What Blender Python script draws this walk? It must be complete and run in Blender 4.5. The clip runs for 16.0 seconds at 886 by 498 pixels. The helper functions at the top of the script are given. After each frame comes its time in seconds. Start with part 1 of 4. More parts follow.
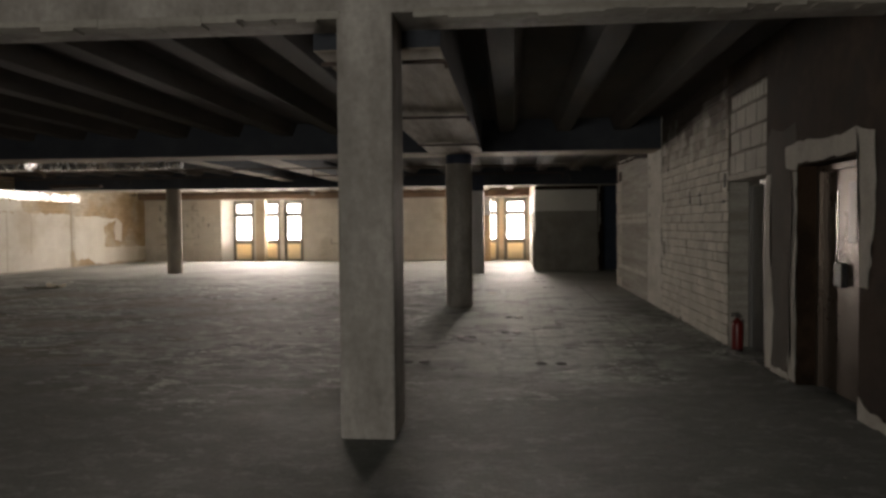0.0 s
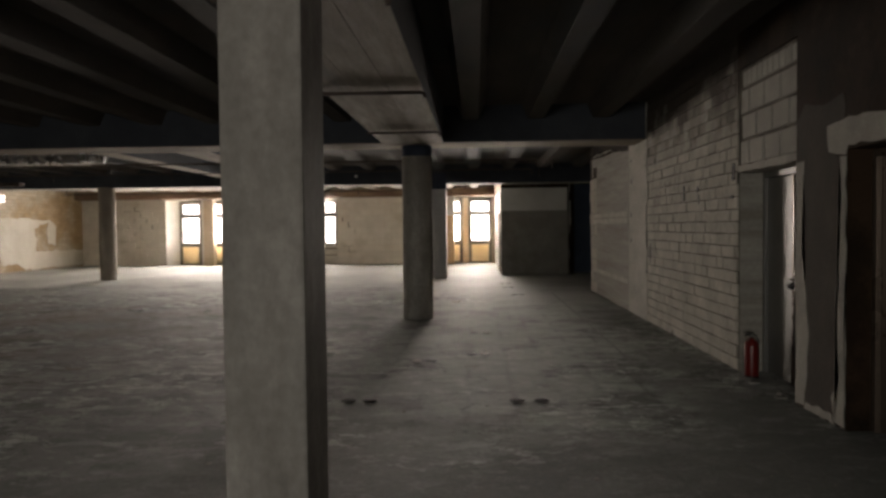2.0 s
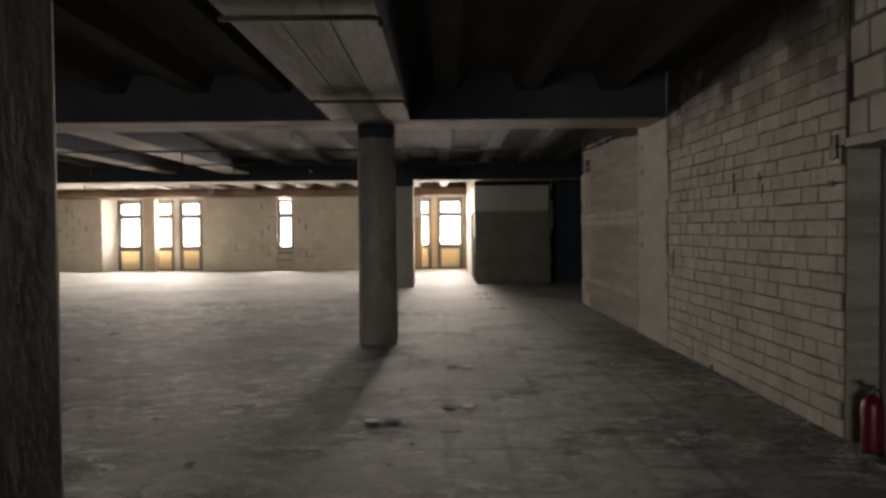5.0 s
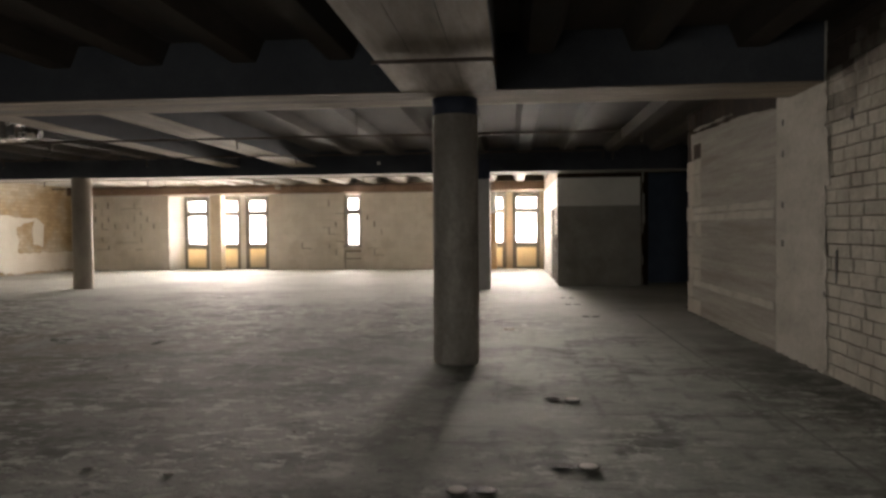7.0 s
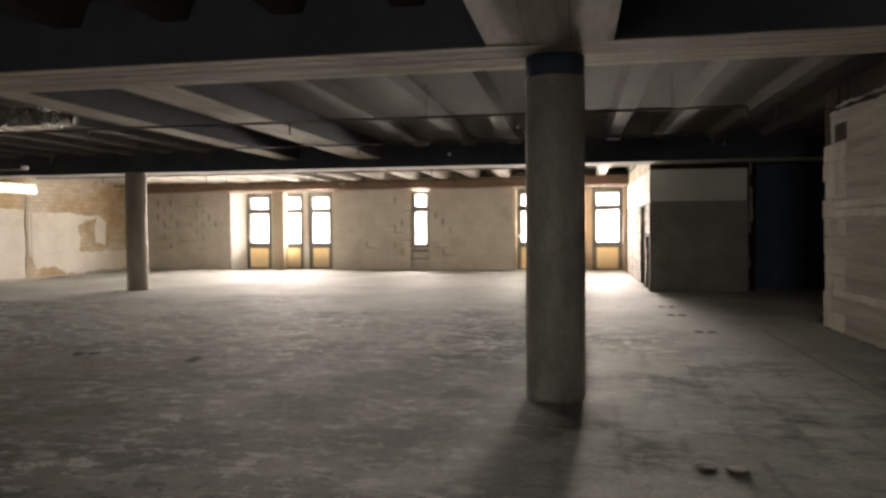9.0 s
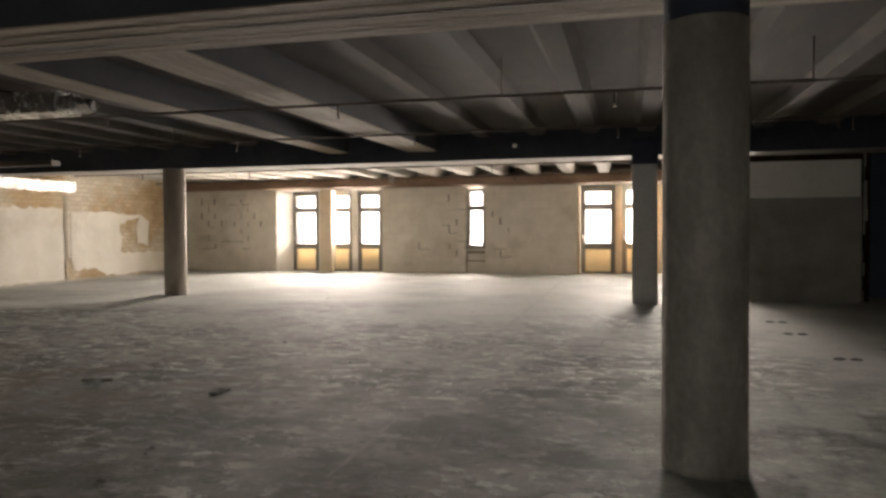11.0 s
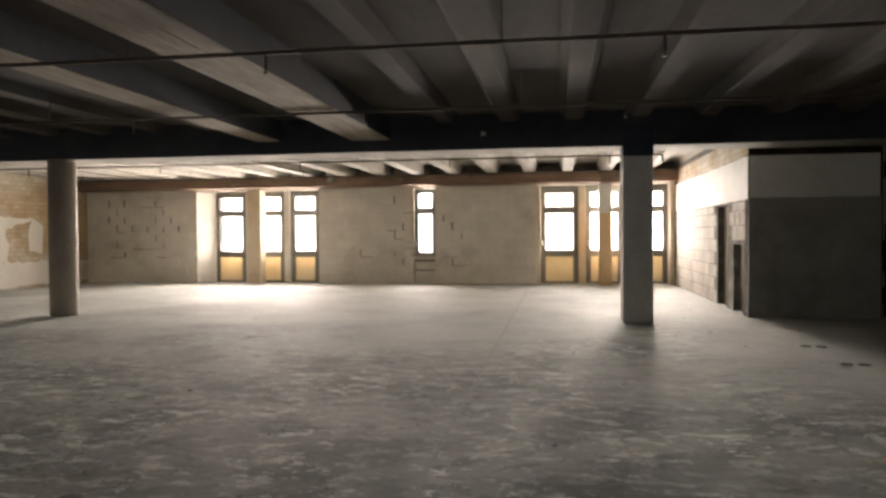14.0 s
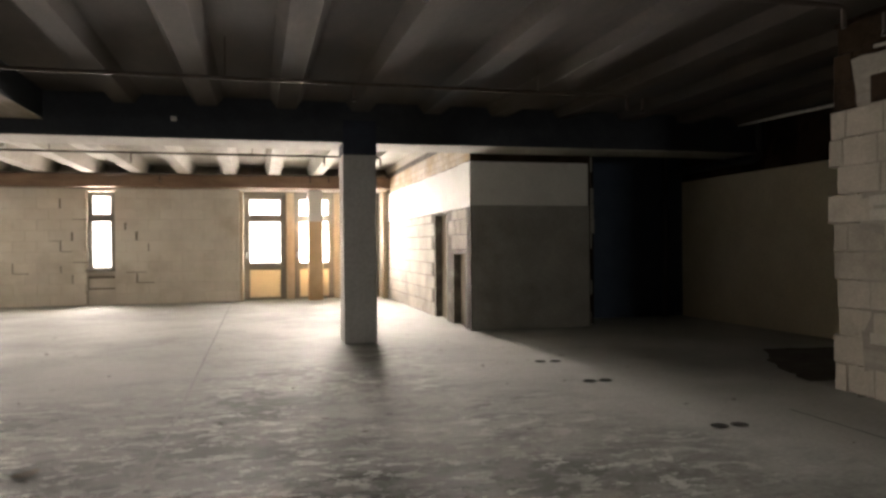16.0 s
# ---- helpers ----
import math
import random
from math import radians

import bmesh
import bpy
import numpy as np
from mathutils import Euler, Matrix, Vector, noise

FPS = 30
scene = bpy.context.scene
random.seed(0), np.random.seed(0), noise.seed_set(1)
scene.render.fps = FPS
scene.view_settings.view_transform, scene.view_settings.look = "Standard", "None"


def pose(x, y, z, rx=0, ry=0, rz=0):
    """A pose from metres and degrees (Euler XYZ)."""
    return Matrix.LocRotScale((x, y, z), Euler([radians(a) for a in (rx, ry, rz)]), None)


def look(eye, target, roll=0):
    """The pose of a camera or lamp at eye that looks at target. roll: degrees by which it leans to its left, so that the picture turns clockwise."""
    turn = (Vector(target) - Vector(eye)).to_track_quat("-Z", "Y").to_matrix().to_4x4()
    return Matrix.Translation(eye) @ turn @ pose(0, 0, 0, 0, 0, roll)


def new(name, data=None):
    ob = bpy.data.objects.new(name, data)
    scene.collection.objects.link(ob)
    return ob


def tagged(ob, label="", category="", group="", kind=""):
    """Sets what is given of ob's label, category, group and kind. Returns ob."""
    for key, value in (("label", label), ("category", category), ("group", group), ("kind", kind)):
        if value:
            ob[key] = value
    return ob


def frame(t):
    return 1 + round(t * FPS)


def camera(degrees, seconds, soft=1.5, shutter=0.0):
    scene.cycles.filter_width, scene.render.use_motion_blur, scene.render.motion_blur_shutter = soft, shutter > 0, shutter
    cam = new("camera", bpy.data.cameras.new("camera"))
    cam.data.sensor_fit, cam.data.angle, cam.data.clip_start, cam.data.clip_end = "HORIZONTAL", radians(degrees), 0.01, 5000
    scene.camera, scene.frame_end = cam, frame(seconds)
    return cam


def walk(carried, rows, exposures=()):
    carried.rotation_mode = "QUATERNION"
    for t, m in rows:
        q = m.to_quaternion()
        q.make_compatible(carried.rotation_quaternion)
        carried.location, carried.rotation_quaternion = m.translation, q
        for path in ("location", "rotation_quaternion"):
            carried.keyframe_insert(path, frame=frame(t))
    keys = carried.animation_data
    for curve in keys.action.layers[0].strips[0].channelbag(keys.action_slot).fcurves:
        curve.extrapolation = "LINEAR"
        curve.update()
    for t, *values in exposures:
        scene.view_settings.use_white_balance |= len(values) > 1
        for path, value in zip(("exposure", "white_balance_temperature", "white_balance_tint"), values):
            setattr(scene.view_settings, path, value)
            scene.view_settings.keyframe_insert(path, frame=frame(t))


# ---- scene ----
cam = camera(62.8, 16.0, 2.9)
PATH = [
    (0, (0.054, 0.248, 1.475), (-0.136, 2.238, 1.413), -0.4),
    (0.5, (0.093, 0.656, 1.491), (-0.044, 2.65, 1.431), -0.6),
    (1, (0.035, 1.077, 1.504), (-0.075, 3.073, 1.442), -0.4),
    (1.5, (0.016, 1.478, 1.498), (-0.071, 3.475, 1.438), -0.5),
    (2, (0.027, 1.897, 1.479), (-0.065, 3.894, 1.419), -0.6),
    (2.5, (0.03, 2.322, 1.484), (-0.017, 4.321, 1.426), -0.5),
    (3, (0.067, 2.769, 1.477), (0.077, 4.768, 1.422), -0.5),
    (5.5, (-0.151, 4.75, 1.448), (-0.162, 6.749, 1.396), -0.5),
    (6, (-0.223, 5.166, 1.432), (-0.273, 7.165, 1.381), -0.5),
    (6.5, (-0.273, 5.563, 1.425), (-0.337, 7.561, 1.373), -0.4),
    (7, (-0.331, 5.952, 1.427), (-0.52, 7.943, 1.371), -0.5),
    (7.5, (-0.447, 6.396, 1.428), (-0.735, 8.374, 1.373), -0.4),
    (8, (-0.47, 6.833, 1.43), (-0.79, 8.806, 1.371), -0.5),
    (8.5, (-0.579, 7.232, 1.401), (-0.936, 9.199, 1.343), -0.4),
    (9, (-0.734, 7.613, 1.404), (-1.102, 9.578, 1.347), -0.4),
    (11.5, (-1.516, 9.505, 1.44), (-2.125, 11.409, 1.379), -0.3),
    (12, (-1.664, 9.845, 1.436), (-2.46, 11.678, 1.37), -0.3),
    (12.5, (-1.835, 10.171, 1.423), (-2.789, 11.927, 1.353), -0.3),
    (13, (-1.995, 10.577, 1.432), (-2.85, 12.384, 1.371), -0.3),
    (13.5, (-2.17, 11.015, 1.402), (-2.556, 12.977, 1.356), -0.4),
    (14, (-2.279, 11.422, 1.396), (-2.593, 13.397, 1.355), -0.4),
    (14.5, (-2.362, 11.824, 1.36), (-2.558, 13.814, 1.325), -0.3),
    (15, (-2.376, 12.193, 1.354), (-2.509, 14.188, 1.325), -0.2),
    (15.5, (-2.419, 12.631, 1.353), (-2.132, 14.61, 1.339), -0.4),
    (16, (-2.41, 13.065, 1.338), (-1.918, 15.003, 1.327), -0.5),
]
walk(cam, [(t, look(eye, target, roll)) for t, eye, target, roll in PATH], [(0, 0.13), (3, 0.12), (5.5, 0.26), (9, 0.44), (11.5, 0.42), (12.5, 0.34), (14.5, 0.24), (16, 0.58)])

# ---------------------------------------------------------------- light
WARM = (1.0, 0.868, 0.765)
world = bpy.data.worlds.new("sky")
scene.world = world
world.use_nodes = True
wn = world.node_tree.nodes
sky = wn.new("ShaderNodeTexSky")
sky.sky_type, sky.sun_disc, sky.sun_elevation, sky.sun_rotation = "NISHITA", False, radians(42), radians(80)
world.node_tree.links.new(sky.outputs[0], wn["Background"].inputs[0])
wn["Background"].inputs[1].default_value = 0.12

sun_data = bpy.data.lights.new("sun", "SUN")
sun_data.energy, sun_data.angle, sun_data.color = 1.0, radians(12), (1.0, 0.95, 0.88)
sun = new("sun", sun_data)
sun.matrix_world = look((40, 10, 45), (0, 15, 0))


def window_light(name, x0, x1, z0, z1, y, towards, watts, tilt, colour=WARM, spread=115, turn=0.0):
    """Daylight that stands in a window's opening."""
    d = bpy.data.lights.new(name, "AREA")
    d.shape, d.size, d.size_y, d.energy, d.color = "RECTANGLE", x1 - x0, z1 - z0, watts, colour
    d.spread = radians(spread)
    ob = new(name, d)
    c = Vector(((x0 + x1) / 2, y, (z0 + z1) / 2))
    ob.matrix_world = look(c, c + Vector((turn, towards, -tilt)))
    return ob


# each wide window has broad sky light plus an added low, level fill lamp
window_light("daylight_window_1", -12.5, -9.1, 0.62, 2.72, 32.34, -1, 1550, 0.0, WARM, 155, -0.08)
window_light("street_window_1", -12.5, -9.1, 0.8, 2.6, 32.80, -1, 780, 0.03, WARM, 84, -0.10)
window_light("daylight_window_2", -6.26, -5.76, 0.70, 2.72, 32.10, -1, 270, 0.0, WARM, 140)
window_light("daylight_window_3", -2.95, 0.75, 0.62, 2.72, 32.93, -1, 820, 0.0, WARM, 130, -0.10)
window_light("street_window_3", -1.75, 0.72, 0.8, 2.6, 32.95, -1, 480, 0.03, WARM, 66, -0.06)
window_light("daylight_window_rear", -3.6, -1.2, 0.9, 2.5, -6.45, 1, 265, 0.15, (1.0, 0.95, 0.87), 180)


# ---------------------------------------------------------------- materials
def material(name, colours, scale=1.0, rough=0.85, bump=0.3, fine=60.0, stretch=(1, 1, 1), metal=0.0, spread=0.0, stain=None, stain_scale=0.35,
             stain_at=0.6, per_object=0.0, rough_to=None, brick=None):
    """Mottled surface: two sizes of noise between colours, stains, fine relief."""
    m = bpy.data.materials.new(name)
    m.use_nodes = True
    n, l = m.node_tree.nodes, m.node_tree.links
    b = n["Principled BSDF"]
    geo = n.new("ShaderNodeNewGeometry")
    mapping = n.new("ShaderNodeMapping")
    mapping.inputs["Scale"].default_value = stretch
    l.new(geo.outputs["Position"], mapping.inputs[0])
    big = n.new("ShaderNodeTexNoise")
    big.inputs["Scale"].default_value, big.inputs["Detail"].default_value, big.inputs["Roughness"].default_value = scale, 9, 0.68
    big.inputs["Distortion"].default_value = spread
    l.new(mapping.outputs[0], big.inputs[0])
    ramp = n.new("ShaderNodeValToRGB")
    while len(ramp.color_ramp.elements) < len(colours):
        ramp.color_ramp.elements.new(0.5)
    for i, c in enumerate(colours):
        e = ramp.color_ramp.elements[i]
        e.position, e.color = 0.3 + 0.4 * i / max(1, len(colours) - 1), (*c, 1)
    l.new(big.outputs[0], ramp.inputs[0])
    out = ramp.outputs[0]
    grain = n.new("ShaderNodeTexNoise")
    grain.inputs["Scale"].default_value, grain.inputs["Detail"].default_value = fine, 6
    l.new(geo.outputs["Position"], grain.inputs[0])
    if stain:
        sn = n.new("ShaderNodeTexNoise")
        sn.inputs["Scale"].default_value, sn.inputs["Detail"].default_value, sn.inputs["Roughness"].default_value = stain_scale, 8, 0.62
        l.new(mapping.outputs[0], sn.inputs[0])
        sr = n.new("ShaderNodeMapRange")
        sr.inputs[1].default_value, sr.inputs[2].default_value = stain_at - 0.06, stain_at + 0.08
        l.new(sn.outputs[0], sr.inputs[0])
        mix = n.new("ShaderNodeMix")
        mix.data_type = "RGBA"
        l.new(sr.outputs[0], mix.inputs["Factor"])
        l.new(out, mix.inputs["A"])
        mix.inputs["B"].default_value = (*stain, 1)
        out = mix.outputs["Result"]
    fleck = n.new("ShaderNodeMix")
    fleck.data_type, fleck.blend_type = "RGBA", "MULTIPLY"
    fr = n.new("ShaderNodeMapRange")
    fr.inputs[1].default_value, fr.inputs[2].default_value, fr.inputs[3].default_value, fr.inputs[4].default_value = 0.3, 0.7, 0.88, 1.08
    l.new(grain.outputs[0], fr.inputs[0])
    fleck.inputs["Factor"].default_value = 1.0
    l.new(out, fleck.inputs["A"])
    l.new(fr.outputs[0], fleck.inputs["B"])
    out = fleck.outputs["Result"]
    if per_object:
        info = n.new("ShaderNodeObjectInfo")
        pr = n.new("ShaderNodeMapRange")
        pr.inputs[3].default_value, pr.inputs[4].default_value = 1 - per_object, 1 + per_object
        l.new(info.outputs["Random"], pr.inputs[0])
        var = n.new("ShaderNodeMix")
        var.data_type, var.blend_type = "RGBA", "MULTIPLY"
        var.inputs["Factor"].default_value = 1.0
        l.new(out, var.inputs["A"])
        l.new(pr.outputs[0], var.inputs["B"])
        out = var.outputs["Result"]
    height = n.new("ShaderNodeMath")
    height.operation = "MULTIPLY_ADD"
    l.new(big.outputs[0], height.inputs[0])
    height.inputs[1].default_value = 3.0
    l.new(grain.outputs[0], height.inputs[2])
    hout = height.outputs[0]
    if brick:
        axes, length, course, joint = brick
        sep = n.new("ShaderNodeSeparateXYZ")
        l.new(geo.outputs["Position"], sep.inputs[0])
        com = n.new("ShaderNodeCombineXYZ")
        l.new(sep.outputs[axes[0]], com.inputs[0])
        l.new(sep.outputs[axes[1]], com.inputs[1])
        bt = n.new("ShaderNodeTexBrick")
        bt.inputs["Scale"].default_value, bt.inputs["Brick Width"].default_value, bt.inputs["Row Height"].default_value = 1.0, length, course
        bt.inputs["Mortar Size"].default_value = joint
        bt.inputs["Color1"].default_value, bt.inputs["Color2"].default_value, bt.inputs["Mortar"].default_value = (1, 1, 1, 1), (0.8, 0.8, 0.8, 1), (0.74, 0.72, 0.68, 1)
        l.new(com.outputs[0], bt.inputs[0])
        bm_ = n.new("ShaderNodeMix")
        bm_.data_type, bm_.blend_type = "RGBA", "MULTIPLY"
        bm_.inputs["Factor"].default_value = 1.0
        l.new(out, bm_.inputs["A"])
        l.new(bt.outputs["Color"], bm_.inputs["B"])
        out = bm_.outputs["Result"]
    l.new(out, b.inputs["Base Color"])
    bp = n.new("ShaderNodeBump")
    bp.inputs["Strength"].default_value, bp.inputs["Distance"].default_value = bump, 0.012
    l.new(hout, bp.inputs["Height"])
    l.new(bp.outputs[0], b.inputs["Normal"])
    if rough_to is None:
        rough_to = min(1.0, rough + 0.1)
    rr = n.new("ShaderNodeMapRange")
    rr.inputs[1].default_value, rr.inputs[2].default_value, rr.inputs[3].default_value, rr.inputs[4].default_value = 0.35, 0.65, rough, rough_to
    l.new(big.outputs[0], rr.inputs[0])
    l.new(rr.outputs[0], b.inputs["Roughness"])
    b.inputs["Metallic"].default_value = metal
    return m


def floor_material():
    m = bpy.data.materials.new("worn_screed")
    m.use_nodes = True
    n, l = m.node_tree.nodes, m.node_tree.links
    b = n["Principled BSDF"]
    geo = n.new("ShaderNodeNewGeometry")
    pos = geo.outputs["Position"]

    def noise_tex(scale, detail=8, rough=0.65, stretch=(1, 1, 1), distort=0.0):
        mp = n.new("ShaderNodeMapping")
        mp.inputs["Scale"].default_value = stretch
        l.new(pos, mp.inputs[0])
        t = n.new("ShaderNodeTexNoise")
        t.inputs["Scale"].default_value, t.inputs["Detail"].default_value = scale, detail
        t.inputs["Roughness"].default_value, t.inputs["Distortion"].default_value = rough, distort
        l.new(mp.outputs[0], t.inputs[0])
        return t.outputs[0]

    def remap(v, a, c, lo=0.0, hi=1.0):
        r = n.new("ShaderNodeMapRange")
        for i, x in enumerate((a, c, lo, hi)):
            r.inputs[i + 1].default_value = x
        l.new(v, r.inputs[0])
        return r.outputs[0]

    def times(v, w):
        t = n.new("ShaderNodeMath")
        t.operation = "MULTIPLY"
        l.new(v, t.inputs[0])
        if isinstance(w, float):
            t.inputs[1].default_value = w
        else:
            l.new(w, t.inputs[1])
        return t.outputs[0]

    def mix(f, a, c, mode="MIX"):
        t = n.new("ShaderNodeMix")
        t.data_type, t.blend_type = "RGBA", mode
        l.new(f, t.inputs["Factor"])
        for k, v in (("A", a), ("B", c)):
            if isinstance(v, tuple):
                t.inputs[k].default_value = (*v, 1)
            else:
                l.new(v, t.inputs[k])
        return t.outputs["Result"]

    patch = noise_tex(0.38, 12, 0.58, (1, 1, 1), 0.2)
    streak = noise_tex(1.3, 12, 0.66, (0.9, 1.1, 1), 0.15)
    scuff = noise_tex(3.2, 12, 0.74, (0.8, 1.15, 1), 0.2)
    fine = noise_tex(32, 6, 0.7)
    worn = remap(patch, 0.40, 0.58)
    sep = n.new("ShaderNodeSeparateXYZ")
    l.new(pos, sep.inputs[0])
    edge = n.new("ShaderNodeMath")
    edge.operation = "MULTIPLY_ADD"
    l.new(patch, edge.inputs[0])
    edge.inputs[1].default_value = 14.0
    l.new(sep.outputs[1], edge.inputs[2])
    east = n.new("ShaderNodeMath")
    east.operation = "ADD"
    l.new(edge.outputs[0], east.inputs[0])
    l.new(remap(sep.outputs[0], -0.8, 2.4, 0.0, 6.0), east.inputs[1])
    # scraped covering's residue plus painted dimness away from the windows; beyond, clean screed
    residue_dim = remap(east.outputs[0], 28.5, 25.0, 0.12, 1.0)
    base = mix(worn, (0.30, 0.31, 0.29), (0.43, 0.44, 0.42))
    base = mix(times(residue_dim, 0.42), base, (0.185, 0.195, 0.175))
    base = mix(times(remap(scuff, 0.50, 0.58), times(residue_dim, 0.4)), base, (0.47, 0.49, 0.46))
    # dark glue left in large torn patches
    glue = noise_tex(1.15, 14, 0.70, (0.85, 1.1, 1), 0.15)
    mild = noise_tex(0.55, 10, 0.6)
    base = mix(times(remap(mild, 0.46, 0.58), times(residue_dim, 0.55)), base, (0.17, 0.178, 0.163))
    base = mix(times(remap(glue, 0.50, 0.57), times(residue_dim, remap(mild, 0.38, 0.54, 0.2, 0.75))), base, (0.08, 0.087, 0.077))
    base = mix(times(remap(noise_tex(2.9, 14, 0.72, (0.8, 1.15, 1), 0.2), 0.565, 0.585), times(residue_dim, 0.80)), base, (0.07, 0.075, 0.066))
    cluster = noise_tex(0.75, 10, 0.62, (1, 1, 1), 0.3)
    flake = noise_tex(5.2, 14, 0.76, (0.75, 1.2, 1), 0.25)
    base = mix(times(remap(flake, 0.53, 0.545), times(residue_dim, remap(cluster, 0.38, 0.56, 0.2, 1.0))), base, (0.72, 0.75, 0.71))
    drop = noise_tex(6.1, 14, 0.76, (0.8, 1.15, 1), 0.3)
    base = mix(times(remap(drop, 0.565, 0.585), times(residue_dim, remap(cluster, 0.62, 0.44, 0.2, 0.9))), base, (0.05, 0.05, 0.046))
    # a torn band of glue across the middle of the hall
    band = n.new("ShaderNodeMath")
    band.operation = "MULTIPLY_ADD"
    l.new(cluster, band.inputs[0])
    band.inputs[1].default_value = 5.0
    l.new(sep.outputs[1], band.inputs[2])
    torn = times(remap(band.outputs[0], 13.6, 15.0), remap(band.outputs[0], 18.8, 17.2))
    base = mix(times(times(torn, remap(sep.outputs[0], -6.5, -3.0)), remap(glue, 0.40, 0.56, 0.25, 0.7)), base, (0.105, 0.112, 0.10))
    shred = noise_tex(2.4, 14, 0.74, (0.8, 1.15, 1), 0.2)
    base = mix(times(remap(shred, 0.535, 0.55), times(residue_dim, remap(cluster, 0.44, 0.56, 0.0, 0.7))), base, (0.062, 0.067, 0.06))
    # dust on the side by the partition, paled further by window light painted in
    dust_and_light = times(remap(sep.outputs[0], -1.0, 0.8, 0.0, 0.75), remap(sep.outputs[1], 14.5, 17.5))
    base = mix(times(dust_and_light, remap(mild, 0.40, 0.56, 1.0, 0.55)), base, (0.54, 0.555, 0.53))
    # the strip by the entrance is toned darker
    entrance_tone = remap(edge.outputs[0], 16.2, 13.2, 0.0, 0.88)
    base = mix(entrance_tone, base, (0.165, 0.172, 0.16))
    # brown residue of an old covering, on one side of the hall
    side = times(remap(sep.outputs[0], -3.0, -6.0), remap(sep.outputs[1], 17.5, 15.5))
    base = mix(times(times(side, remap(noise_tex(0.6, 8, 0.6), 0.42, 0.56)), 0.5), base, (0.17, 0.13, 0.09))
    # ghost of lifted tiles
    bt = n.new("ShaderNodeTexBrick")
    bt.offset = 0.0
    bt.inputs["Scale"].default_value, bt.inputs["Brick Width"].default_value, bt.inputs["Row Height"].default_value = 1.0, 0.4, 0.4
    bt.inputs["Mortar Size"].default_value, bt.inputs["Mortar Smooth"].default_value = 0.05, 1.0
    bt.inputs["Color1"].default_value, bt.inputs["Color2"].default_value, bt.inputs["Mortar"].default_value = (1, 1, 1, 1), (0.72, 0.72, 0.72, 1), (0.58, 0.58, 0.57, 1)
    wob = n.new("ShaderNodeTexNoise")
    wob.inputs["Scale"].default_value, wob.inputs["Detail"].default_value, wob.inputs["Roughness"].default_value = 3.0, 8, 0.7
    l.new(pos, wob.inputs[0])
    shift = n.new("ShaderNodeVectorMath")
    shift.operation = "MULTIPLY_ADD"
    l.new(wob.outputs["Color"], shift.inputs[0])
    shift.inputs[1].default_value = (0.12, 0.12, 0.0)
    l.new(pos, shift.inputs[2])
    l.new(shift.outputs[0], bt.inputs[0])
    tiles = times(times(remap(sep.outputs[0], -1.6, -0.9), remap(sep.outputs[0], 2.2, 1.6)), times(remap(sep.outputs[1], 6.5, 8.5), remap(sep.outputs[1], 17.0, 15.0)))
    lifted = noise_tex(1.7, 10, 0.7)
    base = mix(times(tiles, remap(noise_tex(0.9, 8, 0.6, (1.1, 0.9, 1)), 0.40, 0.50, 0.1, 0.65)), base, (0.50, 0.535, 0.495))
    base = mix(times(tiles, remap(lifted, 0.44, 0.56, 0.0, 0.9)), base, bt.outputs["Color"], "MULTIPLY")
    grain = remap(fine, 0.3, 0.7, 0.78, 1.15)
    one = n.new("ShaderNodeValue")
    one.outputs[0].default_value = 1.0
    base = mix(one.outputs[0], base, grain, "MULTIPLY")
    l.new(base, b.inputs["Base Color"])
    l.new(remap(glue, 0.42, 0.60, 0.74, 0.86), b.inputs["Roughness"])
    b.inputs["Specular IOR Level"].default_value = 0.36
    add = n.new("ShaderNodeMath")
    add.operation = "MULTIPLY_ADD"
    l.new(scuff, add.inputs[0])
    add.inputs[1].default_value = 2.5
    l.new(fine, add.inputs[2])
    add2 = n.new("ShaderNodeMath")
    add2.operation = "MULTIPLY_ADD"
    l.new(streak, add2.inputs[0])
    add2.inputs[1].default_value = 4.0
    l.new(add.outputs[0], add2.inputs[2])
    bp = n.new("ShaderNodeBump")
    bp.inputs["Strength"].default_value, bp.inputs["Distance"].default_value = 0.6, 0.014
    l.new(add2.outputs[0], bp.inputs["Height"])
    l.new(bp.outputs[0], b.inputs["Normal"])
    return m


def plain(name, colour, rough=0.5, metal=0.0, transmission=0.0, ior=1.45):
    m = bpy.data.materials.new(name)
    m.use_nodes = True
    b = m.node_tree.nodes["Principled BSDF"]
    b.inputs["Base Color"].default_value = (*colour, 1)
    b.inputs["Roughness"].default_value, b.inputs["Metallic"].default_value = rough, metal
    b.inputs["Transmission Weight"].default_value, b.inputs["IOR"].default_value = transmission, ior
    return m


FLOOR = floor_material()
# window light is put into the slab tones: dark away, pale close by
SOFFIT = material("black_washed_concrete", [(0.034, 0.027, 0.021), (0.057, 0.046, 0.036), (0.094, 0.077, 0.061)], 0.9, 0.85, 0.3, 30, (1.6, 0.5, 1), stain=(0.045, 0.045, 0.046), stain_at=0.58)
LIT_SOFFIT = material("bare_slab_concrete", [(0.26, 0.24, 0.205), (0.36, 0.335, 0.29), (0.45, 0.42, 0.37)], 0.9, 0.88, 0.3, 30, (1.6, 0.5, 1), stain=(0.22, 0.20, 0.17), stain_at=0.60)
# blue-black sides, lighter undersides; the lens's bluish haze is put into the side colour
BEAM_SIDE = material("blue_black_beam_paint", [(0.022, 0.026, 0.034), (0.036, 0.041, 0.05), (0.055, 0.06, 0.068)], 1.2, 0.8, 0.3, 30)
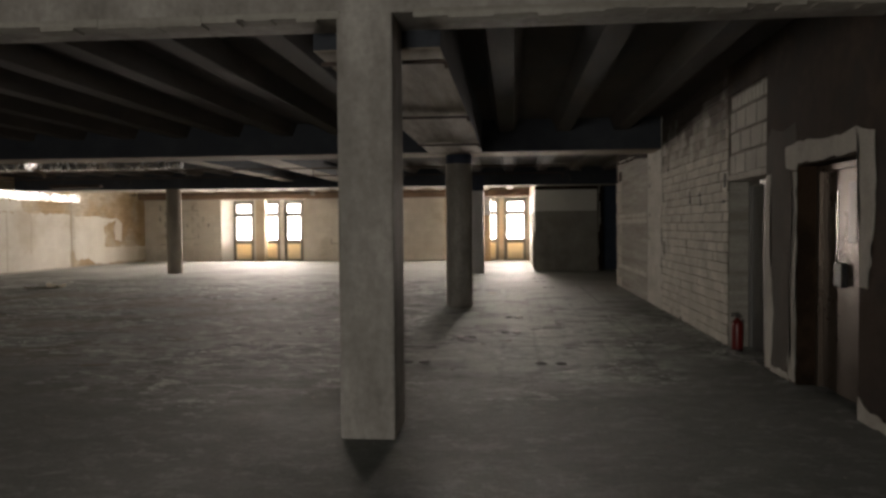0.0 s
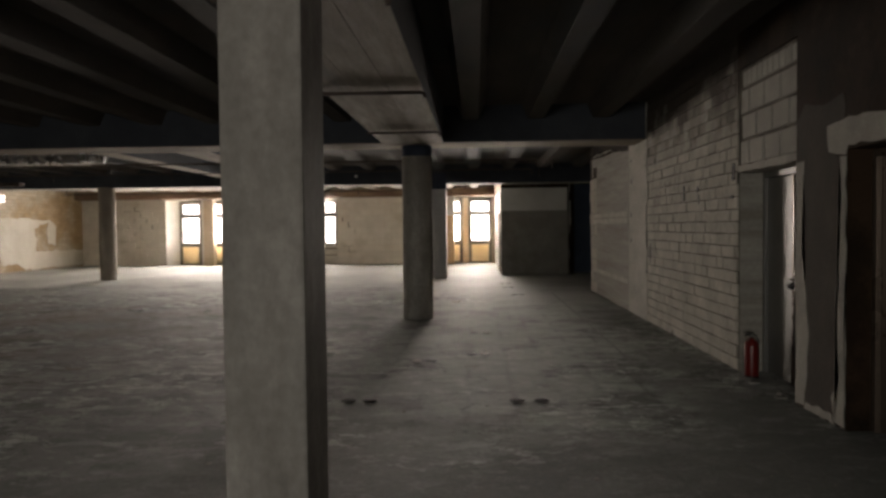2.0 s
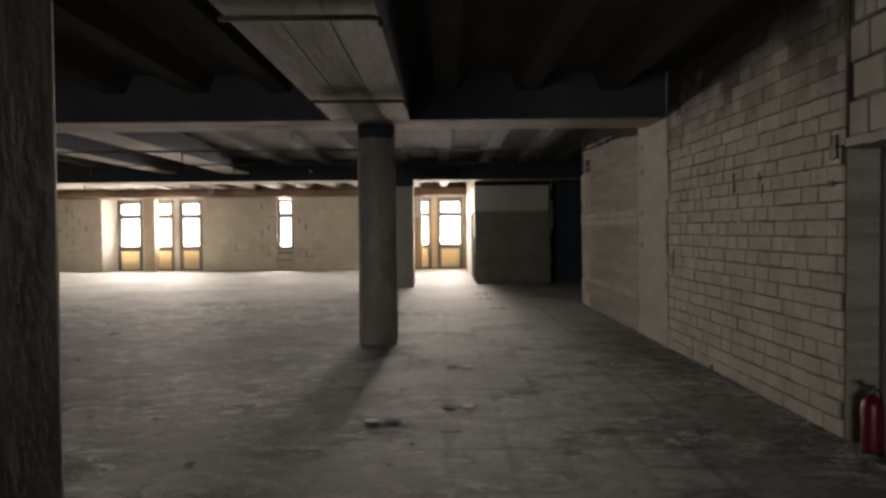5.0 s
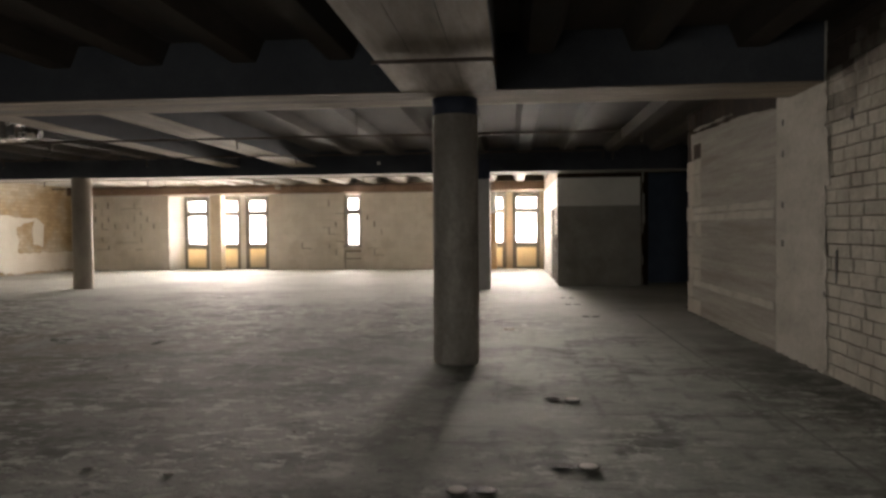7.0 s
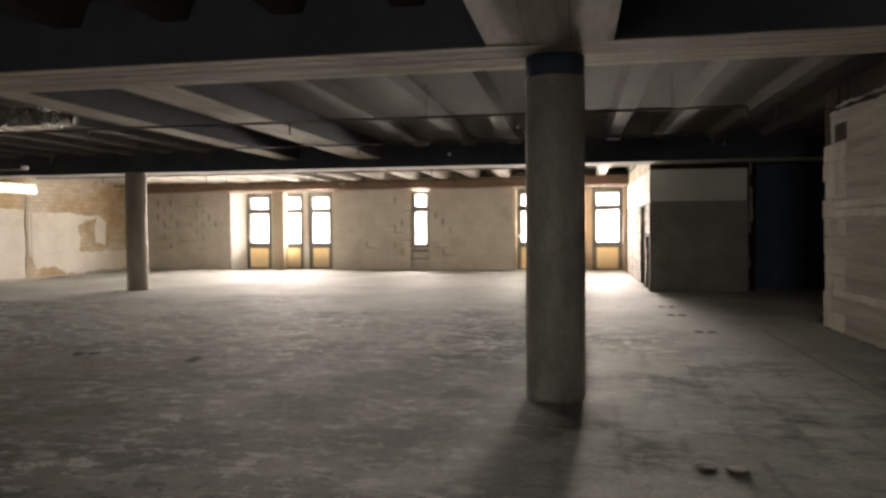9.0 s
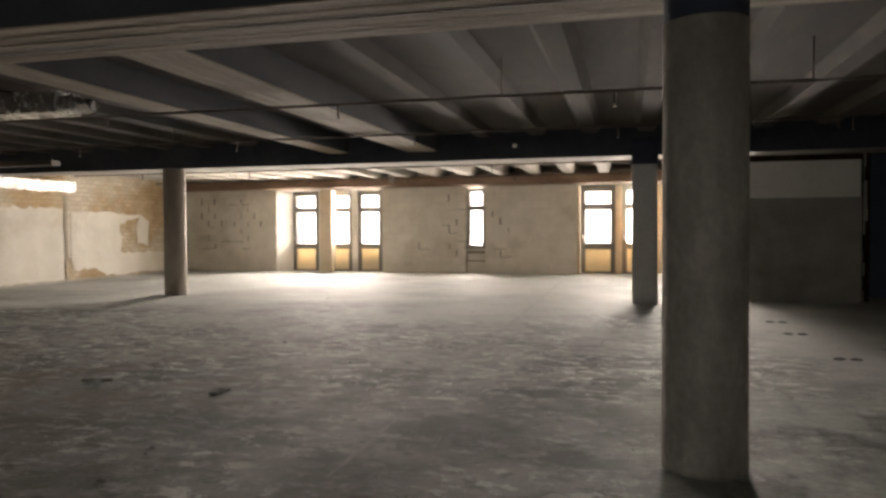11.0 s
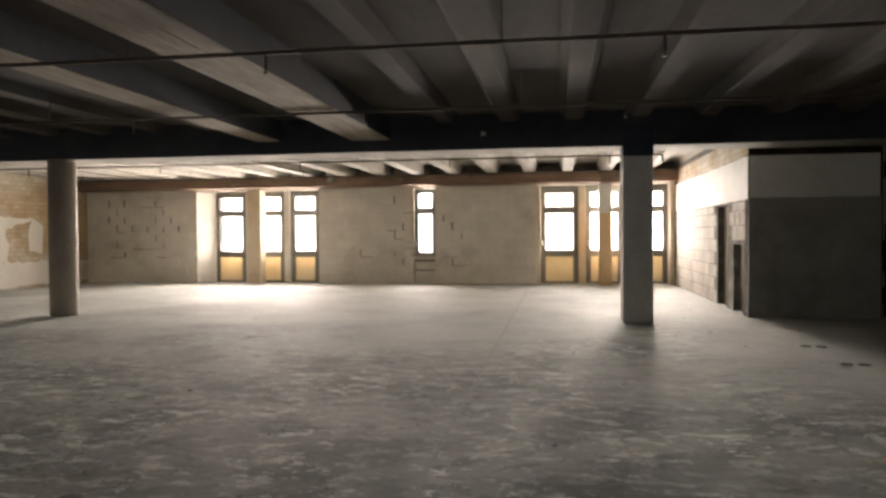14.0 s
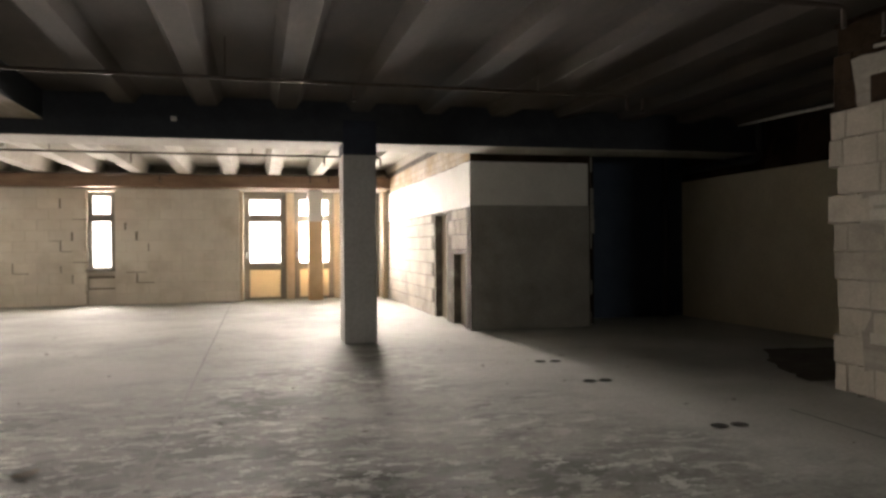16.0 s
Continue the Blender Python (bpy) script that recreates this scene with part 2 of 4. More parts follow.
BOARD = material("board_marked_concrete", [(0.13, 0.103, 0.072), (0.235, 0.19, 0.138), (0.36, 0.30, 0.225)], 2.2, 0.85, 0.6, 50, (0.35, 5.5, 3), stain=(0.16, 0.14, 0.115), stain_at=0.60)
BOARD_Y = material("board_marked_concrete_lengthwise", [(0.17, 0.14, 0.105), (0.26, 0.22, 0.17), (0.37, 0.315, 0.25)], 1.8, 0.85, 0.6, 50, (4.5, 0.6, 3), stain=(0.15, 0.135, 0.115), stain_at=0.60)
COLUMN = material("painted_column", [(0.17, 0.155, 0.135), (0.31, 0.288, 0.257), (0.50, 0.475, 0.435)], 1.7, 0.75, 0.35, 22, (1.3, 1.3, 0.55), stain=(0.24, 0.225, 0.20), stain_at=0.58, stain_scale=0.9)
PALE_COLUMN = material("pale_painted_column", [(0.46, 0.455, 0.44), (0.55, 0.545, 0.53), (0.62, 0.615, 0.60)], 1.4, 0.7, 0.15, 22, (1, 1, 0.5))
COLUMN_TAN = material("grey_brown_column", [(0.28, 0.245, 0.205), (0.36, 0.32, 0.27), (0.44, 0.395, 0.335)], 1.2, 0.75, 0.2, 70, (1, 1, 0.5))
CAP = material("dark_blue_collar", [(0.012, 0.018, 0.035), (0.03, 0.04, 0.065)], 5, 0.7, 0.3, 60)
# brown stained plaster with the walls' dimness put into its colour
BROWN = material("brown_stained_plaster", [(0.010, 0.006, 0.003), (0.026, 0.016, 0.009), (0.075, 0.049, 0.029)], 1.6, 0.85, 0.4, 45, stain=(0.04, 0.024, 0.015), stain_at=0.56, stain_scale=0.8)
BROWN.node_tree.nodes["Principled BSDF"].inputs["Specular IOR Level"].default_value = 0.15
PLASTER = material("grey_plaster", [(0.25, 0.233, 0.20), (0.34, 0.32, 0.28), (0.43, 0.41, 0.36)], 1.1, 0.9, 0.5, 22, (0.5, 0.5, 8.0), stain=(0.25, 0.23, 0.195), stain_at=0.56, stain_scale=0.6)
PIER = material("pale_concrete_pier", [(0.31, 0.293, 0.255), (0.44, 0.42, 0.37), (0.53, 0.51, 0.46)], 1.6, 0.9, 0.5, 26, (1, 1, 2.0), stain=(0.32, 0.30, 0.26), stain_at=0.62)
BAND = material("pale_groove_filler", [(0.36, 0.34, 0.30), (0.48, 0.46, 0.41), (0.58, 0.56, 0.50)], 2.6, 0.9, 0.3, 40)
SKIM = material("grey_brown_skim", [(0.04, 0.031, 0.023), (0.07, 0.057, 0.045), (0.11, 0.092, 0.073)], 1.3, 0.9, 0.4, 45, (1, 1, 0.6))
PALE = material("pale_filler", [(0.30, 0.28, 0.24), (0.40, 0.375, 0.33), (0.50, 0.475, 0.42)], 2.0, 0.9, 0.4, 60, stain=(0.40, 0.37, 0.32), stain_at=0.62, stain_scale=1.2)
MORTAR = material("dark_mortar", [(0.045, 0.038, 0.03), (0.10, 0.087, 0.07), (0.24, 0.22, 0.185)], 3.4, 0.95, 0.6, 60)
JOINT = material("shadowy_open_joint", [(0.13, 0.11, 0.085), (0.21, 0.185, 0.145)], 5, 0.95, 0.5, 60)
BRICK = material("whitewashed_brick", [(0.34, 0.32, 0.27), (0.45, 0.423, 0.36), (0.53, 0.505, 0.44)], 2.2, 0.88, 0.9, 16, per_object=0.10, stain=(0.34, 0.31, 0.26), stain_at=0.63, stain_scale=1.0)


def sooted_brick():
    """Whitewashed brick darkened upwards in an uneven line: shade under the ceiling, painted in."""
    m = material("sooted_brick", [(0.29, 0.265, 0.22), (0.37, 0.345, 0.29), (0.45, 0.42, 0.36)], 2.2, 0.9, 0.8, 16)
    n, l = m.node_tree.nodes, m.node_tree.links
    b = n["Principled BSDF"]
    paint = b.inputs["Base Color"].links[0].from_socket
    geo = n.new("ShaderNodeNewGeometry")
    sep = n.new("ShaderNodeSeparateXYZ")
    l.new(geo.outputs["Position"], sep.inputs[0])
    noise = n.new("ShaderNodeTexNoise")
    noise.inputs["Scale"].default_value, noise.inputs["Detail"].default_value = 2.6, 10
    l.new(geo.outputs["Position"], noise.inputs[0])
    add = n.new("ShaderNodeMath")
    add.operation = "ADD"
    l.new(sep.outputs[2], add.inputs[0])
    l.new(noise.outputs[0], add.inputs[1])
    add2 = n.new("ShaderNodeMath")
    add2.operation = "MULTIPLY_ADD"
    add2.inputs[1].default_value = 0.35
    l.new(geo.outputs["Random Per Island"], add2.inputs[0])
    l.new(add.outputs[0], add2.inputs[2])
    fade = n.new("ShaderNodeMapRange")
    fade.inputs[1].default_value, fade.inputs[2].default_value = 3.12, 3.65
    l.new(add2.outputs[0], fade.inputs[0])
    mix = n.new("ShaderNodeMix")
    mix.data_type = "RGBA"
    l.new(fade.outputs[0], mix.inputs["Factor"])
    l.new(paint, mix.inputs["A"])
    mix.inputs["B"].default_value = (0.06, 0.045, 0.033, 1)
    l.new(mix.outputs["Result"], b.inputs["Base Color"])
    return m


SHADED_BRICK = sooted_brick()
BLOCK_GREY = material("grey_beige_block", [(0.36, 0.33, 0.28), (0.45, 0.415, 0.355), (0.53, 0.49, 0.42)], 1.8, 0.92, 0.4, 45, per_object=0.10, stain=(0.29, 0.265, 0.225), stain_at=0.58, stain_scale=1.2)
BLOCK = material("aerated_block", [(0.58, 0.54, 0.475), (0.66, 0.62, 0.55), (0.72, 0.685, 0.615)], 1.1, 0.92, 0.3, 60, per_object=0.045, stain=(0.52, 0.475, 0.395), stain_at=0.60, stain_scale=0.7)
BLOCK_MORTAR = material("block_mortar", [(0.46, 0.42, 0.345), (0.58, 0.53, 0.45)], 3.5, 0.95, 0.4, 70)
INFILL = material("grey_block", [(0.30, 0.285, 0.25), (0.38, 0.36, 0.315), (0.45, 0.43, 0.38)], 2.5, 0.9, 0.4, 60, per_object=0.08)
WHITE = material("old_white_paint", [(0.60, 0.59, 0.55), (0.70, 0.69, 0.65), (0.76, 0.75, 0.71)], 1.3, 0.75, 0.2, 50, stain=(0.52, 0.49, 0.43), stain_at=0.64)
GREY_PAINT = material("grey_dado_paint", [(0.235, 0.228, 0.205), (0.29, 0.28, 0.25), (0.35, 0.335, 0.305)], 1.5, 0.7, 0.25, 45, stain=(0.15, 0.14, 0.125), stain_at=0.62)
BEIGE = material("beige_paint", [(0.54, 0.49, 0.36), (0.62, 0.565, 0.43), (0.68, 0.62, 0.48)], 1.0, 0.75, 0.2, 45)
# the recess's gloom and a bluish lens haze are put into this colour
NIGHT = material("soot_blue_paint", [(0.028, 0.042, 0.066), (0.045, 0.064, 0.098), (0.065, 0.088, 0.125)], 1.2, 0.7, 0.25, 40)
YELLOW_BRICK = material("yellow_brick", [(0.40, 0.29, 0.16), (0.48, 0.36, 0.21), (0.56, 0.44, 0.29)], 1.2, 0.9, 0.4, 50, stain=(0.60, 0.54, 0.43), stain_at=0.52, stain_scale=0.5, brick=(("Y", "Z"), 0.25, 0.125, 0.012))
CHASE = material("tan_chase_filler", [(0.36, 0.31, 0.235), (0.46, 0.405, 0.32)], 3, 0.9, 0.4, 50)
WHITE_PLASTER = material("old_white_plaster", [(0.56, 0.53, 0.46), (0.65, 0.62, 0.55), (0.72, 0.70, 0.63)], 0.8, 0.9, 0.3, 50, stain=(0.50, 0.45, 0.36), stain_at=0.60, stain_scale=0.45)
RUST = material("rust_brown_beam", [(0.14, 0.085, 0.055), (0.21, 0.135, 0.09), (0.29, 0.20, 0.14)], 2.0, 0.8, 0.5, 50, (0.5, 2, 3))
TIMBER = material("dark_frame", [(0.17, 0.16, 0.14), (0.235, 0.22, 0.19)], 4, 0.5, 0.2, 60)
POST = material("tan_post", [(0.50, 0.42, 0.30), (0.60, 0.51, 0.38), (0.68, 0.60, 0.47)], 1.6, 0.85, 0.3, 60)
POST_ORANGE = material("orange_brown_post", [(0.52, 0.36, 0.20), (0.61, 0.44, 0.26), (0.68, 0.52, 0.33)], 1.6, 0.85, 0.3, 60)
STEEL = material("grey_steel_door", [(0.17, 0.165, 0.155), (0.21, 0.205, 0.195)], 1.5, 0.36, 0.03, 30, metal=0.4, rough_to=0.46, stain=(0.22, 0.20, 0.18), stain_at=0.64)
BROWN_STEEL = material("brown_steel_door", [(0.11, 0.085, 0.065), (0.15, 0.12, 0.095)], 1.5, 0.24, 0.03, 30, metal=0.4, rough_to=0.34)
FOIL = material("crumpled_foil", [(0.82, 0.82, 0.80), (0.93, 0.93, 0.91)], 5, 0.17, 0.35, 9, (1, 1, 1), metal=1.0, rough_to=0.32)
PIPE = material("rusty_black_pipe", [(0.035, 0.026, 0.02), (0.07, 0.045, 0.032)], 8, 0.6, 0.3, 60)
RED = material("red_enamel", [(0.11, 0.008, 0.006), (0.15, 0.011, 0.008)], 5, 0.28, 0.03, 60)
BLACK = plain("black_plastic", (0.015, 0.015, 0.015), 0.45)
CHROME = plain("worn_metal", (0.55, 0.54, 0.52), 0.25, 1.0)
# dark tint dims the lamps to the eye; shadowless panes pass their light
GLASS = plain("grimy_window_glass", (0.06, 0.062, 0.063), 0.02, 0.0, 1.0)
PALE_CAP = material("pale_plastic_lid", [(0.55, 0.54, 0.50), (0.66, 0.65, 0.61)], 9, 0.5, 0.1, 60)
# near-black colour stands for the unlit inside of open holes
HOLE_DARK = material("dark_dirty_lid", [(0.012, 0.011, 0.010), (0.028, 0.026, 0.024)], 9, 0.6, 0.3, 60)
CARD = material("dirty_cardboard", [(0.16, 0.13, 0.095), (0.24, 0.20, 0.15)], 6, 0.9, 0.3, 60)
PAPER = material("crumpled_paper", [(0.62, 0.58, 0.48), (0.74, 0.70, 0.60)], 8, 0.85, 0.5, 40)
DARK_PATCH = material("dusty_bitumen", [(0.05, 0.045, 0.038), (0.085, 0.077, 0.066), (0.16, 0.15, 0.135)], 1.6, 0.9, 0.4, 40)
JOINT_FILL = material("grey_joint_filler", [(0.20, 0.205, 0.19), (0.25, 0.258, 0.243), (0.31, 0.318, 0.30)], 2.5, 0.88, 0.3, 50)
FLAKE = material("screed_flakes", [(0.14, 0.135, 0.12), (0.26, 0.25, 0.225), (0.36, 0.35, 0.32)], 3, 0.9, 0.3, 60)


def panel_material():
    """Thin yellowish board under the glass, which lets some daylight through."""
    m = material("yellow_board", [(0.68, 0.58, 0.41), (0.75, 0.65, 0.47), (0.78, 0.69, 0.52)], 2.5, 0.8, 0.2, 50)
    n, l = m.node_tree.nodes, m.node_tree.links
    tr = n.new("ShaderNodeBsdfTranslucent")
    tr.inputs[0].default_value = (0.82, 0.70, 0.48, 1)
    mx = n.new("ShaderNodeMixShader")
    mx.inputs[0].default_value = 0.16
    l.new(n["Principled BSDF"].outputs[0], mx.inputs[1])
    l.new(tr.outputs[0], mx.inputs[2])
    l.new(mx.outputs[0], n["Material Output"].inputs[0])
    return m


BOARD_PANEL = panel_material()


# ---------------------------------------------------------------- mesh helpers
def box(bm, x0, y0, z0, x1, y1, z1):
    v = [bm.verts.new(p) for p in ((x0, y0, z0), (x1, y0, z0), (x1, y1, z0), (x0, y1, z0), (x0, y0, z1), (x1, y0, z1), (x1, y1, z1), (x0, y1, z1))]
    for f in ((3, 2, 1, 0), (4, 5, 6, 7), (0, 1, 5, 4), (1, 2, 6, 5), (2, 3, 7, 6), (3, 0, 4, 7)):
        bm.faces.new([v[i] for i in f])
    return v


def boxes(*rows):
    bm = bmesh.new()
    for r in rows:
        box(bm, *r)
    return bm


def bevelled(bm, width, segments=1):
    bmesh.ops.bevel(bm, geom=list(bm.edges), offset=width, segments=segments, affect="EDGES", profile=0.6)
    return bm


def mesh_of(name, bm, mat):
    me = bpy.data.meshes.new(name)
    bmesh.ops.recalc_face_normals(bm, faces=bm.faces)
    bm.to_mesh(me)
    bm.free()
    me.materials.append(mat)
    return me


def smooth(ob):
    for p in ob.data.polygons:
        p.use_smooth = True
    return ob


def part(name, bm, mat, parent=None, label=""):
    ob = new(name, mesh_of(name, bm, mat))
    if parent is not None:
        ob.parent = parent
    if label:
        ob["label"] = label
    return ob


def structure(name, bm, mat, label, category):
    return tagged(part(name, bm, mat), label, category, kind="structure")


def thing(name, m, label, category, group=""):
    ob = new(name)
    ob.empty_display_size = 0.1
    ob.matrix_world = m
    return tagged(ob, label, category, group)


def turned(profile, segments=32):
    """A solid of revolution about z from rows of (radius, height)."""
    bm = bmesh.new()
    rings = []
    for r, z in profile:
        rings.append([bm.verts.new((r * math.cos(2 * math.pi * i / segments), r * math.sin(2 * math.pi * i / segments), z)) for i in range(segments)])
    for a, b in zip(rings, rings[1:]):
        for i in range(segments):
            j = (i + 1) % segments
            bm.faces.new((a[i], a[j], b[j], b[i]))
    bm.faces.new(list(reversed(rings[0])))
    bm.faces.new(rings[-1])
    return bm


def tube(points, radius, segments=8):
    """A round bar along points."""
    bm = bmesh.new()
    pts = [Vector(p) for p in points]
    rings = []
    for i, p in enumerate(pts):
        d = (pts[min(i + 1, len(pts) - 1)] - pts[max(i - 1, 0)]).normalized()
        side = d.cross(Vector((0, 0, 1)) if abs(d.z) < 0.9 else Vector((1, 0, 0))).normalized()
        up = side.cross(d)
        rings.append([bm.verts.new(p + radius * (math.cos(2 * math.pi * k / segments) * side + math.sin(2 * math.pi * k / segments) * up)) for k in range(segments)])
    for a, b in zip(rings, rings[1:]):
        for k in range(segments):
            j = (k + 1) % segments
            bm.faces.new((a[k], a[j], b[j], b[k]))
    bm.faces.new(list(reversed(rings[0])))
    bm.faces.new(rings[-1])
    return bm


def ragged(corners, place, thick, rough=0.03, step=0.09, seed=1):
    """A thin slab with a broken outline. corners: (u, v) in order; place(u, v, d) gives the point d in front of the wall."""
    rnd = random.Random(seed)
    out = []
    for (a, b), (c, d) in zip(corners, corners[1:] + corners[:1]):
        n = max(1, int(math.hypot(c - a, d - b) / step))
        for i in range(n):
            f = i / n
            j = rough if i else rough * 0.4
            out.append((a + (c - a) * f + rnd.uniform(-j, j), b + (d - b) * f + rnd.uniform(-j, j)))
    bm = bmesh.new()
    lo = [bm.verts.new(place(u, v, 0.0)) for u, v in out]
    hi = [bm.verts.new(place(u, v, thick)) for u, v in out]
    f = bm.faces.new(hi)
    k = len(out)
    for i in range(k):
        bm.faces.new((lo[i], lo[(i + 1) % k], hi[(i + 1) % k], hi[i]))
    bmesh.ops.triangulate(bm, faces=[f])
    return bm


EAST_X, NORTH_Y, WEST_X, SOUTH_Y = 2.637, 31.5, -16.4, -6.0
TOP = 3.75


def on_east(u, v, d):
    return (EAST_X - d, u, v)


def on_west(u, v, d):
    return (WEST_X + d, u, v)


# ---------------------------------------------------------------- floor, ceiling, beams
floor_bm = bmesh.new()
box(floor_bm, WEST_X - 0.3, SOUTH_Y - 0.5, -0.3, 5.6, 32.9, 0.0)
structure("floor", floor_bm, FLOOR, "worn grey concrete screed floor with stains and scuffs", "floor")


BAYS = ((SOUTH_Y - 0.3, 5.17, 3.14, 3.36), (5.64, 13.2, 3.14, 3.36), (14.05, 22.95, 3.17, 3.29), (23.75, 32.8, 3.02, 3.28))


def ceiling_mesh(bays):
    """Slab with tapered ribs along the hall, bay by bay."""
    bm = bmesh.new()
    for y0, y1, low, high in bays:
        box(bm, WEST_X - 0.3, y0, high, 5.6, y1, TOP)
        x = -16.04
        while x < 5.4:
            if not (14 < y0 < 15 and -7.6 < x < -4.6):
                w0, w1 = 0.12, 0.22
                v = [bm.verts.new(p) for p in ((x - w0, y0, low), (x + w0, y0, low), (x + w1, y0, high + 0.01), (x - w1, y0, high + 0.01),
                                               (x - w0, y1, low), (x + w0, y1, low), (x + w1, y1, high + 0.01), (x - w1, y1, high + 0.01))]
                for f in ((0, 1, 2, 3), (7, 6, 5, 4), (0, 4, 5, 1), (1, 5, 6, 2), (3, 7, 4, 0)):
                    bm.faces.new([v[i] for i in f])
            x += 1.0
    return bm


structure("ceiling_1", ceiling_mesh(BAYS[:3]), SOFFIT, "dark concrete ribbed ceiling slab, its dim light put into the tone", "ceiling")
structure("ceiling_2", ceiling_mesh(BAYS[3:]), LIT_SOFFIT, "bare pale concrete ribbed ceiling slab by the windows", "ceiling")


def beam(name, x0, y0, z0, x1, y1, z1, mat, label, lines="", under=None, n=3):
    """A concrete beam; its underside shows the boards of the formwork as low steps."""
    rnd = random.Random(name + str(y0) + str(x0))
    ob = structure(name, boxes((x0, y0, z0 + 0.012, x1, y1, z1)), mat, label, "beam")
    w = ((y1 - y0) if lines == "x" else (x1 - x0)) / n
    for i in range(n if lines else 0):
        d = rnd.uniform(0.0, 0.005)
        if lines == "x":
            row = (x0, y0 + i * w + 0.003, z0 + d, x1, y0 + (i + 1) * w - 0.003, z0 + 0.013)
        else:
            row = (x0 + i * w + 0.003, y0, z0 + d, x0 + (i + 1) * w - 0.003, y1, z0 + 0.013)
        part("board_strip", boxes(row), under, ob)
    return ob


beam("beam_1", WEST_X, 5.17, 2.92, EAST_X, 5.64, TOP, COLUMN, "plastered grey downstand beam with a chipped lower edge")
beam("beam_2", WEST_X, 13.2, 2.79, EAST_X, 14.05, TOP, BEAM_SIDE, "dark-sided concrete beam with board marks along its lighter underside", "x", BOARD, 9)
beam("beam_3", WEST_X, 22.95, 2.735, 5.2, 23.75, TOP, BEAM_SIDE, "dark-sided concrete beam spanning the hall", "x", LIT_SOFFIT)
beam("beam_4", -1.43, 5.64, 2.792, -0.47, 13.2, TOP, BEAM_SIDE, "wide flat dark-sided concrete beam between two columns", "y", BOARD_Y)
beam("beam_5", -5.6, 14.05, 2.93, -4.97, 22.95, TOP, BEAM_SIDE, "dark-sided trimmer beam with a lighter underside", "y", BOARD_Y)
beam("beam_6", -7.27, 14.05, 2.95, -6.83, 22.95, TOP, BEAM_SIDE, "dark-sided trimmer beam with a lighter underside", "y", BOARD_Y)
beam("beam_7", WEST_X, 30.95, 2.73, 0.93, NORTH_Y, 3.04, RUST, "rust-brown beam above the window niches")

# broken plaster along the lower edge of the first beam
rnd = random.Random(11)
bm = bmesh.new()
x = WEST_X
while x < EAST_X:
    w = rnd.uniform(0.05, 0.22)
    if not (-1.2 < x < -0.7):
        box(bm, x, 5.165 - rnd.uniform(0.0, 0.012), 2.92 - rnd.uniform(0.002, 0.045), min(x + w, EAST_X - 0.01), 5.30, 2.95)
    x += w
structure("trim", bm, PLASTER, "ragged plaster edge under the beam", "plaster edge")

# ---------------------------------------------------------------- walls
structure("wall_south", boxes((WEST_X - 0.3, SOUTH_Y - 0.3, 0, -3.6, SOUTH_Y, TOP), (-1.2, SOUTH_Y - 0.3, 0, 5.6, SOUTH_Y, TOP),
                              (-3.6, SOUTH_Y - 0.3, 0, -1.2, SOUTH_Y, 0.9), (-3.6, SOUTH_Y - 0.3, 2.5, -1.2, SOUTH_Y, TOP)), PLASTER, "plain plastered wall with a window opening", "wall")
wall_west = structure("wall_west", boxes((WEST_X - 0.3, SOUTH_Y, 0, WEST_X, 32.4, TOP)), YELLOW_BRICK, "yellow brick wall with remains of white plaster", "wall")

DOOR_B, DOOR_A = (5.94, 7.14), (7.95, 9.28)
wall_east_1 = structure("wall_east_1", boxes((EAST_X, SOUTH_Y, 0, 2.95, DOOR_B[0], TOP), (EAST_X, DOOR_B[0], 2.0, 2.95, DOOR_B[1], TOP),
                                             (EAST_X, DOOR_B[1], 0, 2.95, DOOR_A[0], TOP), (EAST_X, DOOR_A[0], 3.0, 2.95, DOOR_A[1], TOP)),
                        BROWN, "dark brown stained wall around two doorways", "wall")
wall_east_2 = structure("wall_east_2", boxes((EAST_X + 0.014, DOOR_A[1], 0, 2.95, 13.18, TOP)), MORTAR, "whitewashed brick wall with dark open joints", "wall")
part("door_reveal", boxes((EAST_X + 0.02, DOOR_A[1] - 0.006, 0, 2.89, DOOR_A[1], 1.985)), PLASTER, wall_east_2, "grey plastered door reveal")
wall_east_3 = structure("wall_east_3", boxes((EAST_X - 0.004, 13.18, 0, 2.95, 14.45, TOP)), PIER, "smooth concrete pier in the wall", "wall")
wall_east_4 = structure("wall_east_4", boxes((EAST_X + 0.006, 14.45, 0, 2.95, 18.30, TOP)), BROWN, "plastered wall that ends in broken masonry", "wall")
part("plaster_field", ragged([(14.45, 0.0), (18.22, 0.0), (18.30, 1.3), (18.18, 2.0), (18.35, 2.93), (17.0, 2.88), (15.6, 2.84), (14.45, 2.74)], lambda u, v, d: (EAST_X + 0.005 - d, u, v), 0.012, 0.015, 0.12, 5), PLASTER, wall_east_4)
for z0, z1, s in ((1.64, 1.72, 3), (1.52, 1.61, 4), (0.47, 0.56, 6)):
    part("pale_band", ragged([(14.5, z0), (18.15, z0 + 0.0), (18.15, z1), (14.5, z1)], lambda u, v, d: (EAST_X - 0.007 - d, u, v), 0.008, 0.008, 0.15, s), BAND, wall_east_4, "pale filled groove in the plaster")

part("plaster_ledge", ragged([(16.1, 2.925), (17.0, 2.94), (18.1, 2.965), (18.1, 2.99), (17.0, 2.965), (16.1, 2.945)], lambda u, v, d: (EAST_X + 0.005 - d, u, v), 0.022, 0.02, 0.09, 66), PLASTER, wall_east_4, "broken pale plaster ledge")

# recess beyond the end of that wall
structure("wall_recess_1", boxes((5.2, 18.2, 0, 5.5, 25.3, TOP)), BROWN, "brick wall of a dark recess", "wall")
